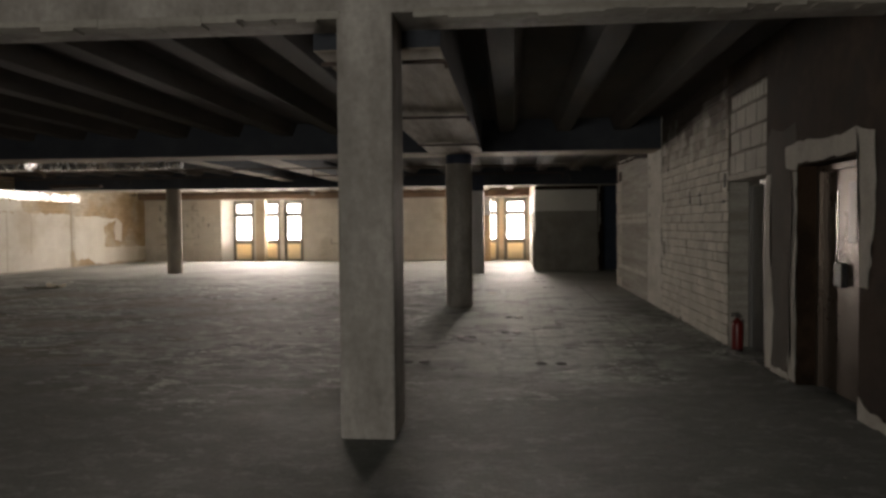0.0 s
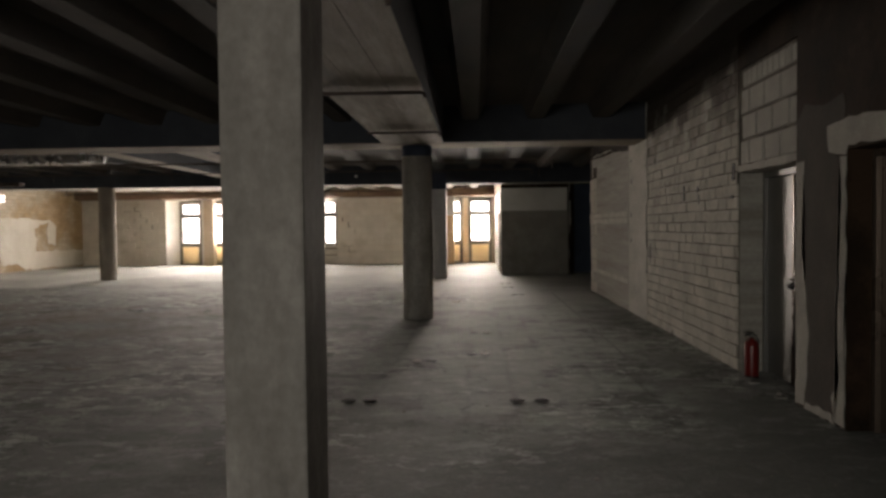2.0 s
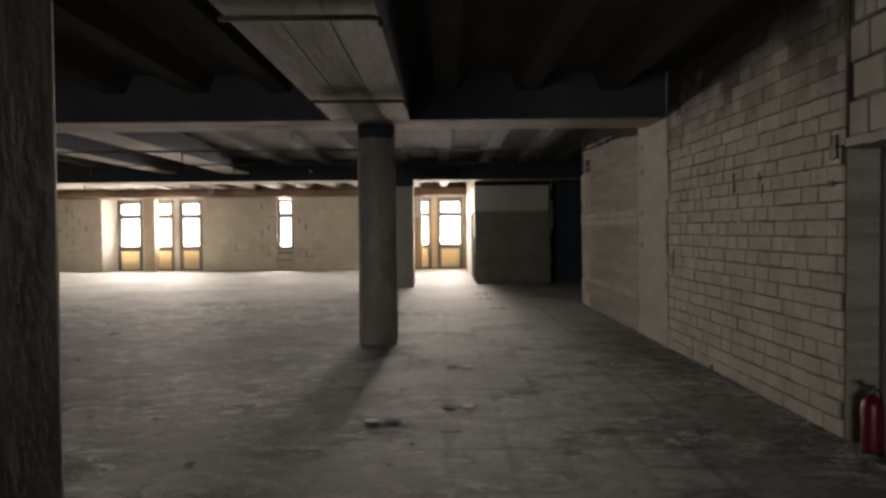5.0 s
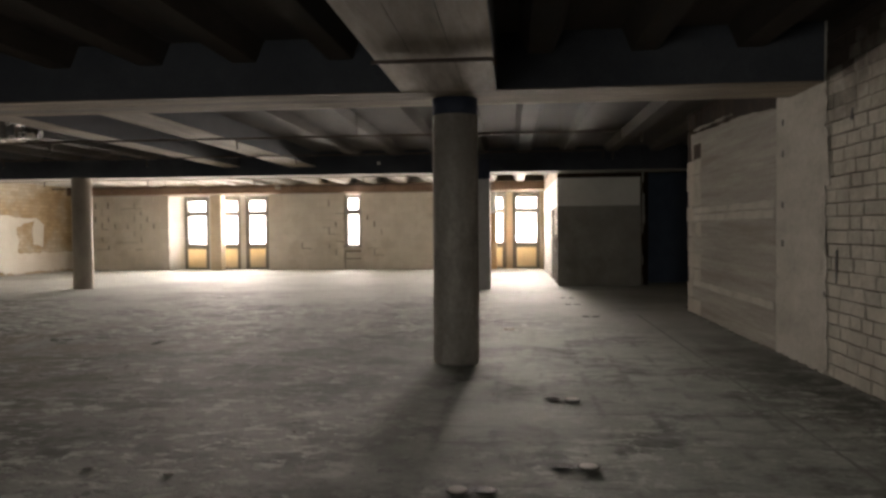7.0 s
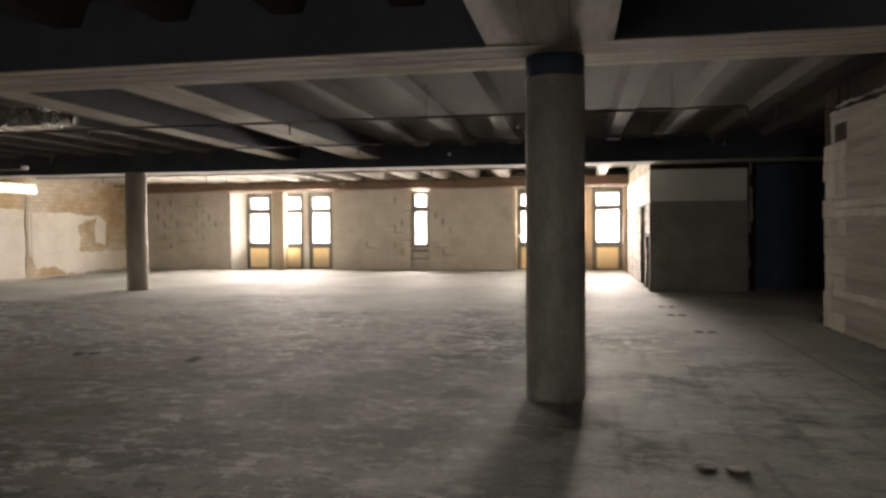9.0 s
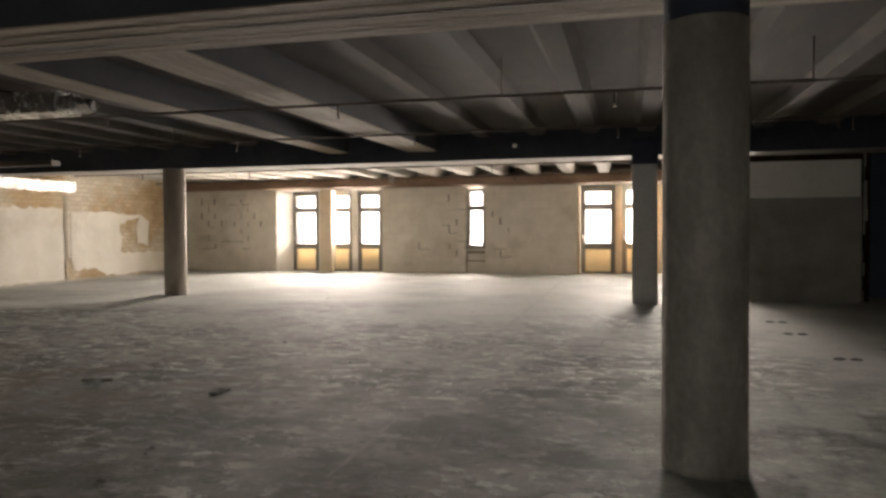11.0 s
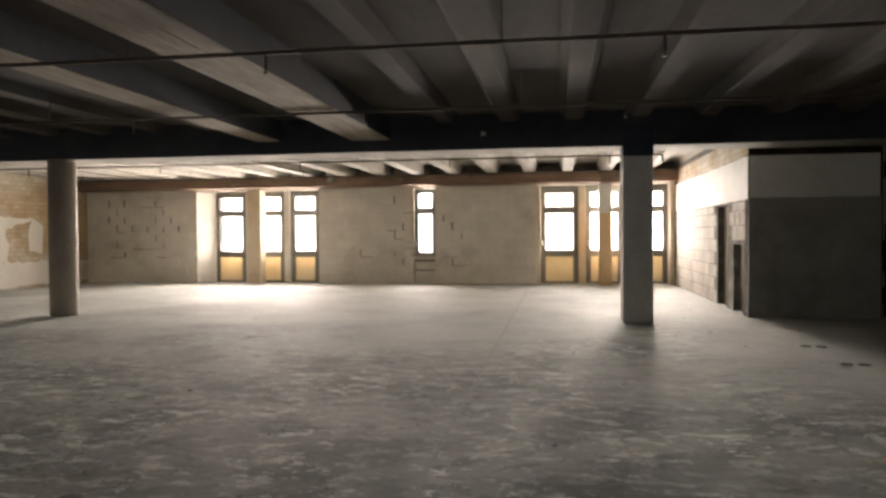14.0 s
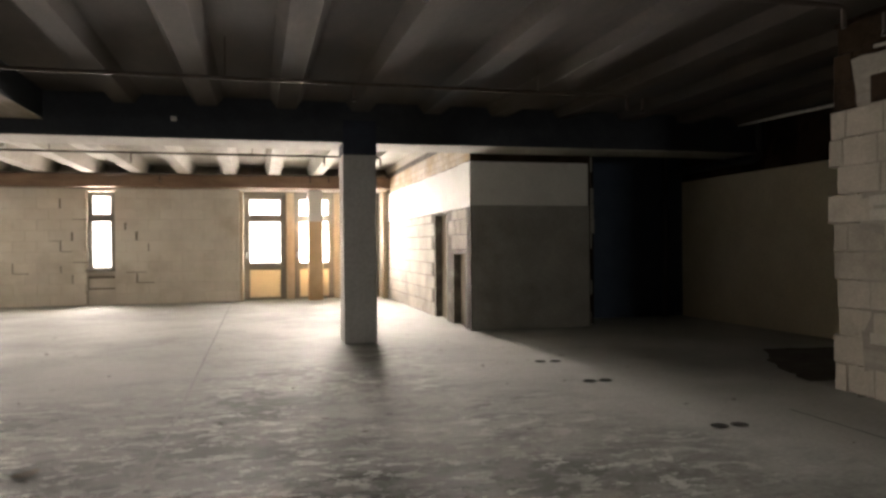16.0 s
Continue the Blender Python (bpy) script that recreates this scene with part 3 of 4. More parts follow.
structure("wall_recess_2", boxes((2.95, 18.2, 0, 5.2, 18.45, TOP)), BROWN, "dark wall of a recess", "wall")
structure("wall_recess_3", boxes((2.86, 25.0, 0, 5.2, 25.3, TOP)), NIGHT, "back wall of a recess, its gloom put into a dark blue", "wall")
part("beige_dado", boxes((5.19, 18.45, 0, 5.2, 25.0, 2.46)), BEIGE, bpy.data.objects["wall_recess_1"], "beige painted lower wall")

# the partition that runs from the hall to the windows
PX, PY = 0.785, 23.88
wall_partition_1 = structure("wall_partition_1", boxes((PX, PY, 0, 2.80, PY + 0.24, TOP)), BROWN, "block partition painted grey below and white above", "wall")
part("grey_dado", boxes((PX + 0.01, PY - 0.005, 0, 2.78, PY, 1.95)), GREY_PAINT, wall_partition_1, "dark grey painted lower wall")
part("white_band", boxes((PX + 0.01, PY - 0.005, 1.952, 2.76, PY, 2.635)), WHITE, wall_partition_1, "white painted band")
rnd = random.Random(4)
for i in range(15):
    w = rnd.uniform(-0.03, 0.06)
    part("broken_block", bevelled(boxes((2.77, PY + 0.012, i * 0.25 + 0.004, 2.83 + w, PY + 0.225, i * 0.25 + 0.246)), 0.008), GREY_PAINT, wall_partition_1)
D1, D2 = (25.42, 26.24), (24.27, 24.95)
wall_partition_2 = structure("wall_partition_2", boxes((PX + 0.008, PY + 0.24, 0, PX + 0.24, D2[0], TOP), (PX + 0.008, D2[0], 1.18, PX + 0.24, D2[1], TOP), (PX + 0.008, D2[1], 0, PX + 0.24, D1[0], TOP),
                                                       (PX + 0.008, D1[0], 1.88, PX + 0.24, D1[1], TOP), (PX + 0.008, D1[1], 0, PX + 0.24, 32.4, TOP)),
                             MORTAR, "partition of pale blocks with a white painted band", "wall")
part("white_band", ragged([(PY + 0.03, 1.93), (31.45, 1.93), (31.45, 2.64), (PY + 0.03, 2.64)], lambda u, v, d: (PX - d + 0.004, u, v), 0.012, 0.008, 0.12, 9), WHITE, wall_partition_2, "white painted band")
part("brick_strip", boxes((PX - 0.002, PY + 0.03, 2.655, PX + 0.008, 30.94, 3.02)), YELLOW_BRICK, wall_partition_2, "bare yellow-brown bricks above the paint")
part("door_board", boxes((PX + 0.13, D1[0], 0, PX + 0.16, D1[1], 1.88)), CHASE, wall_partition_2, "brown board closing the opening")
part("door_board", boxes((PX + 0.13, D2[0], 0, PX + 0.16, D2[1], 1.18)), CHASE, wall_partition_2, "brown board closing the opening")
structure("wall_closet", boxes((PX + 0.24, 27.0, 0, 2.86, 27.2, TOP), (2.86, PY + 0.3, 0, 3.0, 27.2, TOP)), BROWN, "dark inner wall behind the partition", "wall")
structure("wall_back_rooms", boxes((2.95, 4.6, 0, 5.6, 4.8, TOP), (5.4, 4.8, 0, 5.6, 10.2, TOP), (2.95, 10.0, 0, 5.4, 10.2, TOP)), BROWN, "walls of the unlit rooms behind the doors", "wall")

# north wall: three niches
N1, N2, N3 = (-12.85, -9.09), (-6.30, -5.69), (-2.86, 0.785)
FACE = NORTH_Y + 0.008
wall_north = structure("wall_north", boxes((WEST_X - 0.3, FACE, 0, N1[0], 32.4, TOP), (N1[0], FACE, 2.70, N1[1], 32.4, TOP), (N1[1], FACE, 0, N2[0], 32.4, TOP),
                                           (N2[0], FACE, 2.68, N2[1], 32.4, TOP), (N2[0], FACE + 0.10, 0, N2[1], 32.4, 0.785), (N2[1], FACE, 0, N3[0], 32.4, TOP),
                                           (N3[0], FACE, 2.72, PX + 0.008, 32.4, TOP), (N1[0], 32.0, 2.645, N1[1], 32.1, 2.70), (N3[0], 32.0, 2.645, PX + 0.008, 32.1, 2.72)), BLOCK_MORTAR, "outer wall of pale blocks with three window niches", "wall")


def splay(x0, x1, h, mat):
    """Plastered wedge that widens a niche towards the hall."""
    bm = bmesh.new()
    v = [bm.verts.new(p) for p in ((x0, NORTH_Y + 0.012, 0), (x1, 32.02, 0), (x0, 32.02, 0), (x0, NORTH_Y + 0.012, h), (x1, 32.02, h), (x0, 32.02, h))]
    for f in ((0, 1, 2), (5, 4, 3), (0, 3, 4, 1), (1, 4, 5, 2), (2, 5, 3, 0)):
        bm.faces.new([v[i] for i in f])
    return part("reveal", bm, mat, wall_north, "white plastered window reveal")


splay(N1[0], N1[0] + 0.40, 2.70, WHITE)
splay(N3[1], N3[1] - 0.12, 2.72, WHITE)
part("head_board", boxes((N1[0] + 0.4, 31.99, 2.645, N1[1] - 0.01, 31.999, 2.70), (N3[0] + 0.01, 31.99, 2.645, N3[1] - 0.12, 31.999, 2.72)), TIMBER, wall_north, "dark head boards over the windows")
part("infill", boxes((N2[0] + 0.05, FACE + 0.07, 0.40, N2[1] - 0.04, FACE + 0.10, 0.62), (N2[0] + 0.02, FACE + 0.06, 0.0, N2[1] - 0.02, FACE + 0.10, 0.36)), BLOCK, wall_north)

part("open_joint", boxes((N2[0] + 0.02, FACE + 0.083, 0.36, N2[1] - 0.02, FACE + 0.098, 0.40), (N2[0] + 0.02, FACE + 0.083, 0.62, N2[1] - 0.02, FACE + 0.098, 0.68), (N2[0] + 0.005, FACE + 0.083, 0.0, N2[0] + 0.02, FACE + 0.098, 0.68)), JOINT, wall_north)
# ---------------------------------------------------------------- windows
window_no = [0]


def glazed_door(x0, x1, y, panel=True, bottom=0.0, top=2.64):
    """Tall narrow window: frame, transom, two panes, and a board below the lower pane."""
    window_no[0] += 1
    w = tagged(new("window_%d" % window_no[0]), "tall dark-framed window with a yellow board below" if panel else "narrow dark-framed window above a block sill", "window", "windows of the outer wall", "structure")
    w.location = (x0, y, bottom)
    W, H, t = x1 - x0, top - bottom, 0.14 if panel else 0.10
    rail, tr = 0.75 - bottom, 1.96 - bottom
    part("window_frame", boxes((0, 0, 0, t, 0.09, H), (W - t, 0, 0, W, 0.09, H), (t, 0, 0, W - t, 0.09, 0.05), (t, 0, H - 0.12, W - t, 0.09, H)), TIMBER, w)
    part("transom", bevelled(boxes((t, -0.015, tr, W - t, 0.10, tr + 0.18)), 0.008), TIMBER, w)
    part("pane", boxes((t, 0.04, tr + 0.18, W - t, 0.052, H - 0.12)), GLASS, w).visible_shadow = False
    if panel:
        part("rail", bevelled(boxes((t, -0.01, rail, W - t, 0.10, rail + 0.18)), 0.008), TIMBER, w)
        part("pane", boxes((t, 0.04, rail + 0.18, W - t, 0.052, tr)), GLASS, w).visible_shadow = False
        part("board", boxes((t, 0.02, 0.05, W - t, 0.06, rail)), BOARD_PANEL, w, "thin yellow board")
    else:
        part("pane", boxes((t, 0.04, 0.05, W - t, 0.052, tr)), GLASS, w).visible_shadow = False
        part("sill", bevelled(boxes((-0.03, -0.12, -0.05, W + 0.03, 0.09, 0.0)), 0.01), TIMBER, w)
    part("handle", bevelled(boxes((t * 0.35, -0.03, 1.05 - bottom, t * 0.65, 0.0, 1.20 - bottom)), 0.006), CHROME, w, "small window handle")
    return w


WY = 32.0
glazed_door(-12.50, -11.51, WY)
glazed_door(-11.25, -10.30, WY)
glazed_door(-10.12, -9.24, WY)
glazed_door(-6.29, -5.70, NORTH_Y + 0.11, False, 0.84, 2.67)
glazed_door(-2.77, -1.73, WY)
glazed_door(-1.53, -0.52, WY)
glazed_door(-0.30, 0.68, WY)


def window_post(x0, x1, y0, y1, mat, label, split=None):
    p = tagged(new("window_post"), label, "post", "posts between the windows")
    p.location = ((x0 + x1) / 2, (y0 + y1) / 2, 0)
    w, d = (x1 - x0) / 2, (y1 - y0) / 2
    if split:
        part("lower_shaft", bevelled(boxes((-w, -d, 0, w, d, split)), 0.012, 2), mat, p, "orange-brown lower part")
        part("upper_shaft", bevelled(boxes((-w + 0.004, -d + 0.004, split, w - 0.004, d - 0.004, 2.72)), 0.012, 2), WHITE, p, "white upper part")
    else:
        part("shaft", bevelled(boxes((-w, -d, 0, w, d, 2.70)), 0.012, 2), mat, p)
    return p


window_post(-11.23, -10.83, 31.42, 31.80, POST, "pale tan plastered post between two windows")
window_post(-10.30, -10.12, 31.92, 32.10, WHITE, "narrow pale mullion post between two windows")
window_post(-11.51, -11.25, 31.95, 32.10, WHITE, "narrow pale mullion post between two windows")
window_post(-1.73, -1.53, 31.92, 32.10, POST, "narrow pale mullion post between two windows")
window_post(-0.52, -0.30, 31.92, 32.10, POST, "narrow pale mullion post between two windows")
window_post(-1.21, -0.86, 31.30, 31.62, POST_ORANGE, "square post, orange-brown below and white above", 1.95)
window_post(-9.24, N1[1] - 0.003, 31.94, 32.10, POST, "narrow plastered strip beside the window")
window_post(0.655, 0.78, 31.36, 31.495, POST, "tan timber post in the corner beside the window")
window_post(N3[0] + 0.003, N3[0] + 0.08, 31.6, 31.98, POST, "tan timber lining beside the window")

# ---------------------------------------------------------------- columns
c = thing("square_column", pose(-0.948, 5.40, 0), "square grey concrete column with worn edges", "column")
bm = bevelled(boxes((-0.193, -0.235, 0.0, 0.193, 0.235, 2.95)), 0.018, 2)
part("shaft", bm, COLUMN, c)

c = thing("square_column", pose(-1.062, 23.2, 0), "square grey concrete column with a dark head", "column")
part("shaft", bevelled(boxes((-0.228, -0.24, 0.0, 0.228, 0.23, 2.58)), 0.015, 2), PALE_COLUMN, c)
part("head", bevelled(boxes((-0.232, -0.252, 2.58, 0.232, 0.234, 3.05)), 0.012, 2), CAP, c, "dark painted head")

c = thing("round_column", pose(-0.925, 13.68, 0), "round grey painted concrete column with a dark collar", "column", "round columns")
smooth(part("shaft", turned([(0.240, 0.0), (0.245, 0.04), (0.243, 1.4), (0.240, 2.62)], 48), COLUMN, c))
smooth(part("collar", turned([(0.236, 2.60), (0.238, 2.70), (0.240, 2.81)], 48), CAP, c, "dark blue peeled collar"))
c = thing("round_column", pose(-10.98, 23.12, 0), "round grey-brown concrete column standing under the beam", "column", "round columns")
smooth(part("shaft", turned([(0.233, 0.0), (0.236, 0.04), (0.234, 1.4), (0.232, 2.76)], 48), COLUMN_TAN, c))

# ---------------------------------------------------------------- doors of the brown wall
d = tagged(new("door_1"), "closed grey steel double door in a deep niche", "door", kind="structure")
d.location = (2.90, DOOR_A[0], 0)
W = DOOR_A[1] - DOOR_A[0]
part("frame", boxes((-0.02, 0.0, 0, 0.05, 0.05, 1.99), (-0.02, W - 0.05, 0, 0.05, W, 1.99), (-0.02, 0.05, 1.93, 0.05, W - 0.05, 1.99)), STEEL, d)
leaf = part("leaf", bevelled(boxes((0, 0.055, 0.01, 0.045, 0.655, 1.925)), 0.004), STEEL, d)
part("leaf", bevelled(boxes((0.012, 0.665, 0.01, 0.055, W - 0.055, 1.925)), 0.004), STEEL, d)
part("cover_strip", bevelled(boxes((-0.012, 0.635, 0.01, 0.0, 0.675, 1.925)), 0.003), BROWN_STEEL, d)
part("lever", tube([(-0.005, 0.60, 0.98), (-0.06, 0.60, 0.98), (-0.065, 0.58, 0.98), (-0.065, 0.46, 0.975)], 0.010), CHROME, leaf, "metal lever handle")
part("lock_plate", bevelled(boxes((-0.008, 0.575, 0.86, 0.0, 0.625, 1.06)), 0.003), CHROME, leaf)
part("chain", tube([(-0.03, 0.60, 0.95), (-0.05, 0.64, 0.90), (-0.03, 0.70, 0.92), (-0.05, 0.60, 0.89), (-0.03, 0.55, 0.93)], 0.012, 6), BLACK, leaf, "short dark chain")
structure("door_lintel", ragged([(DOOR_A[0] + 0.01, 1.99), (DOOR_A[1] - 0.01, 1.99), (DOOR_A[1] - 0.01, 2.055), (DOOR_A[0] + 0.01, 2.06)], lambda u, v, d_: (2.92 - 0.28 * (d_ > 0), u, v), 0.28, 0.008, 0.1, 8), PALE, "pale concrete lintel over the steel door", "lintel")

d = tagged(new("door_2"), "dark brown glossy steel door set back in a doorway", "door", kind="structure")
d.location = (2.83, DOOR_B[0], 0)
W = DOOR_B[1] - DOOR_B[0]
part("frame", boxes((-0.02, 0.0, 0, 0.05, 0.05, 1.99), (-0.02, W - 0.05, 0, 0.05, W, 1.99), (-0.02, 0.05, 1.94, 0.05, W - 0.05, 1.99)), BROWN_STEEL, d)
leaf = part("leaf", bevelled(boxes((0, 0.055, 0.01, 0.045, 0.83, 1.935)), 0.004), BROWN_STEEL, d)
part("leaf", bevelled(boxes((0.02, 0.84, 0.01, 0.06, W - 0.055, 1.935)), 0.004), BROWN_STEEL, d)
part("lock_box", bevelled(boxes((-0.055, 0.62, 0.94, 0.0, 0.77, 1.15)), 0.008), BLACK, leaf, "black lock box")
part("edge_strip", bevelled(boxes((-0.010, 0.795, 0.92, 0.0, 0.825, 1.76)), 0.003), CHROME, leaf, "bare metal edge strip")
# lighter plate, added to give the bright reflection on the leaf
part("plate", bevelled(boxes((-0.006, 0.46, 1.32, 0.0, 0.61, 1.82)), 0.003), STEEL, leaf, "smooth plate added for the bright reflection on the leaf")

part("plaster_skim", ragged([(7.16, 0.02), (7.93, 0.02), (7.93, 2.3), (7.8, 2.42), (7.5, 2.36), (7.2, 2.40), (7.16, 2.3)], on_east, 0.003, 0.02, 0.15, 20), SKIM, wall_east_1, "thin grey-brown plaster skim")
PATCHES = (([(7.16, 1.96), (7.40, 2.0), (7.42, 2.20), (7.1, 2.23), (6.6, 2.19), (6.25, 2.17), (6.0, 2.21), (5.72, 2.15), (5.70, 1.6), (5.80, 1.0), (5.93, 1.0), (5.93, 2.02), (7.13, 2.02)], 21),
           ([(7.15, 0.02), (7.30, 0.02), (7.34, 0.20), (7.22, 0.34), (7.27, 0.9), (7.20, 1.6), (7.24, 1.95), (7.15, 1.95)], 22),
           ([(7.78, 0.02), (7.94, 0.02), (7.94, 1.97), (7.80, 1.97), (7.83, 1.2), (7.70, 0.6)], 23),
           ([(7.30, 0.0), (7.78, 0.0), (7.75, 0.06), (7.35, 0.07)], 24),
           ([(5.30, 0.0), (5.93, 0.0), (5.92, 0.18), (5.75, 0.10), (5.35, 0.08)], 25))
for corners, s in PATCHES:
    part("filler_patch", ragged(corners, on_east, 0.008, 0.014, 0.09, s), PALE, wall_east_1, "pale filler patch")

# fire extinguisher at the jamb
e = thing("fire_extinguisher", pose(2.665, 8.98, 0, 0, 0, 200) @ Matrix.Scale(0.82, 4), "red fire extinguisher standing on the floor by the steel door", "fire extinguisher")
body = smooth(part("body", turned([(0.070, 0.0), (0.078, 0.01), (0.080, 0.05), (0.080, 0.36), (0.074, 0.40), (0.055, 0.43), (0.028, 0.45), (0.026, 0.47)], 28), RED, e))
part("foot_ring", turned([(0.076, 0.0), (0.083, 0.0), (0.083, 0.028), (0.079, 0.03)], 28), BLACK, e)
part("valve", turned([(0.02, 0.47), (0.022, 0.50), (0.016, 0.52), (0.016, 0.535)], 16), CHROME, e)
part("lever", bevelled(boxes((-0.018, -0.02, 0.525, 0.095, 0.02, 0.537)), 0.003), BLACK, e)
part("carrying_handle", tube([(0.01, 0, 0.51), (0.05, 0, 0.505), (0.10, 0, 0.50)], 0.009), BLACK, e)
part("hose", tube([(-0.02, 0, 0.50), (-0.07, 0, 0.49), (-0.095, 0, 0.43), (-0.098, 0, 0.30), (-0.094, 0, 0.16), (-0.09, 0, 0.10)], 0.010), BLACK, e)

# ---------------------------------------------------------------- ducts
def crumpled_duct(name, m, length, w, h, mat, label, seed):
    """Box duct wrapped in creased foil, along its x, with a cut end and a round stub."""
    rnd = random.Random(seed)
    t = thing(name, m, label, "air duct")
    bm = bmesh.new()
    rings = []
    n = int(length / 0.075)
    loop = [(0, 0), (0.33, 0), (0.66, 0), (1, 0), (1, 0.5), (1, 1), (0.66, 1), (0.33, 1), (0, 1), (0, 0.5)]
    for i in range(n + 1):
        rings.append([bm.verts.new((length * i / n + rnd.uniform(-0.02, 0.02), a * w + rnd.uniform(-0.005, 0.005), b * h + rnd.uniform(-0.0055, 0.0055))) for a, b in loop])
    k = len(loop)
    for r, q in zip(rings, rings[1:]):
        for i in range(k):
            bm.faces.new((r[i], r[(i + 1) % k], q[(i + 1) % k], q[i]))
    bm.faces.new(rings[0])
    bm.faces.new(rings[-1])
    part("casing", bm, mat, t)
    return t


t = crumpled_duct("foil_duct", pose(-11.2, 16.62, 2.885), 3.05, 0.42, 0.26, FOIL, "silver foil-wrapped duct hung under the ceiling, cut open at its end", 3)
part("open_end", bevelled(boxes((3.06, 0.03, 0.02, 3.30, 0.36, 0.20)), 0.02), FOIL, t)
part("flex_stub", tube([(3.30, 0.16, 0.10), (3.42, 0.14, 0.09), (3.50, 0.12, 0.07)], 0.075, 16), FOIL, t)
part("stub_mouth", tube([(3.495, 0.12, 0.071), (3.506, 0.12, 0.069)], 0.058, 16), BLACK, t)
for x in (0.5, 2.4):
    part("hanger", tube([(x, 0.44, 0.0), (x, 0.44, 0.5)], 0.006, 6), PIPE, t)
t = crumpled_duct("foil_duct", pose(-16.2, 16.62, 2.885), 4.7, 0.42, 0.26, FOIL, "silver foil-wrapped duct running to the side wall", 7)
part("torn_wrap", tube([(4.78, 0.05, 0.05), (4.95, 0.10, -0.02), (5.05, 0.18, -0.10), (5.00, 0.22, -0.16)], 0.035, 8), CARD, t, "torn hanging insulation")
t = crumpled_duct("wall_duct", pose(-15.95, 9.0, 2.46, 0, 0, 90), 16.9, 0.42, 0.27, FOIL, "bright foil-wrapped duct along the side wall under the ceiling", 5)
for x in (3.0, 7.5, 12.0, 16.0):
    part("bracket", boxes((x, -0.02, -0.015, x + 0.04, 0.44, -0.008)), PIPE, t)

# dark cable tray box under the beam near the side wall
t = thing("cable_tray", pose(-13.2, 21.3, 2.72), "dark metal cable tray hung below the ribs", "cable tray")
part("tray", bevelled(boxes((-0.8, -0.12, 0, 0.8, 0.12, 0.10)), 0.006), PIPE, t)
for x in (-0.7, 0.7):
    part("hanger", tube([(x, 0, 0.09), (x, 0, 0.45)], 0.006, 6), PIPE, t)


# ---------------------------------------------------------------- sprinkler pipes
def sprinkler_pipe(y, z, x0, x1, slab, label, drop_end=0.14):
    t = thing("sprinkler_pipe", pose(x0, y, z), label, "pipe", "sprinkler pipes under the ceiling")
    L = x1 - x0
    part("run", tube([(0, 0, 0), (L - 0.05, 0, 0), (L - 0.01, 0, -0.01), (L, 0, -0.05), (L, 0, -drop_end)], 0.017, 10), PIPE, t)
    n = int(L / 3.1)
    for i in range(n + 1):
        x = 0.9 + i * 3.1
        if x > L - 0.3:
            break
        part("hanger", tube([(x, 0, 0.015), (x, 0, slab - z)], 0.006, 6), PIPE, t)
        part("drop", tube([(x + 1.2, 0, -0.015), (x + 1.2, 0, -0.13)], 0.013, 8), PIPE, t)
        part("sprinkler_head", turned([(0.010, -0.17), (0.022, -0.165), (0.012, -0.15), (0.012, -0.125)], 10), CHROME, t).location = (x + 1.2, 0, 0)
    return t


sprinkler_pipe(16.99, 2.86, -16.0, 1.28, 3.295, "thin rusty black pipe under the ribs")
sprinkler_pipe(20.1, 2.905, -16.0, 1.42, 3.295, "thin rusty black pipe under the ribs")
for y in (5.95, 8.85, 11.75):
    sprinkler_pipe(y, 2.768, -1.45, -0.45, 3.14, "thin rusty black pipe under the wide beam", 0.03)
sprinkler_pipe(25.7, 2.88, -15.8, -0.32, 3.05, "thin rusty black pipe near the windows")
sprinkler_pipe(29.2, 2.87, -15.8, -0.9, 3.05, "thin rusty black pipe near the windows")

# pipes in the dark recess
t = thing("recess_pipe", pose(5.0, 22.6, 0), "dark angled pipe on the recess wall", "pipe")
part("run", tube([(0, 2.2, 2.62), (0, 0.1, 2.62), (0, 0.0, 2.68), (0, -0.02, 2.8), (0, -0.02, 3.4)], 0.06, 12), BLACK, t)
t = thing("recess_pipe", pose(4.9, 21.0, 3.05), "thin pale conduit crossing the recess", "pipe")
part("run", tube([(0, -2.3, 0.02), (0, 2.6, 0.14)], 0.024, 8), WHITE, t)
t = thing("recess_pipe", pose(4.75, 24.85, 0), "dark vertical pipe in the recess corner", "pipe")
part("run", tube([(0, 0, 0), (0, 0, 3.4)], 0.06, 12), BLACK, t)

# stub hanging from the slab near the windows, and small lights on the dark beam
t = thing("hanging_bracket", pose(-8.5, 30.85, 2.85), "pale concrete stub hanging beside the rust-brown beam", "bracket")
part("stub", bevelled(boxes((-0.09, -0.08, 0, 0.09, 0.09, 0.46)), 0.02), PLASTER, t)
t = thing("ceiling_fixture", pose(-3.45, 22.90, 2.985), "small pale metal box on the face of the beam", "fixture")
part("case", bevelled(boxes((-0.035, 0, -0.03, 0.035, 0.05, 0.03)), 0.008), PALE_CAP, t)
t = thing("tube_light", pose(-6.9, 25.75, 2.93), "short pale tube light fitting under the ceiling", "light fitting")
part("case", bevelled(boxes((-1.5, -0.03, 0, 0.55, 0.03, 0.05)), 0.01), WHITE, t)
part("end_cap", bevelled(boxes((0.55, -0.04, -0.01, 0.66, 0.04, 0.06)), 0.01), PALE_CAP, t)

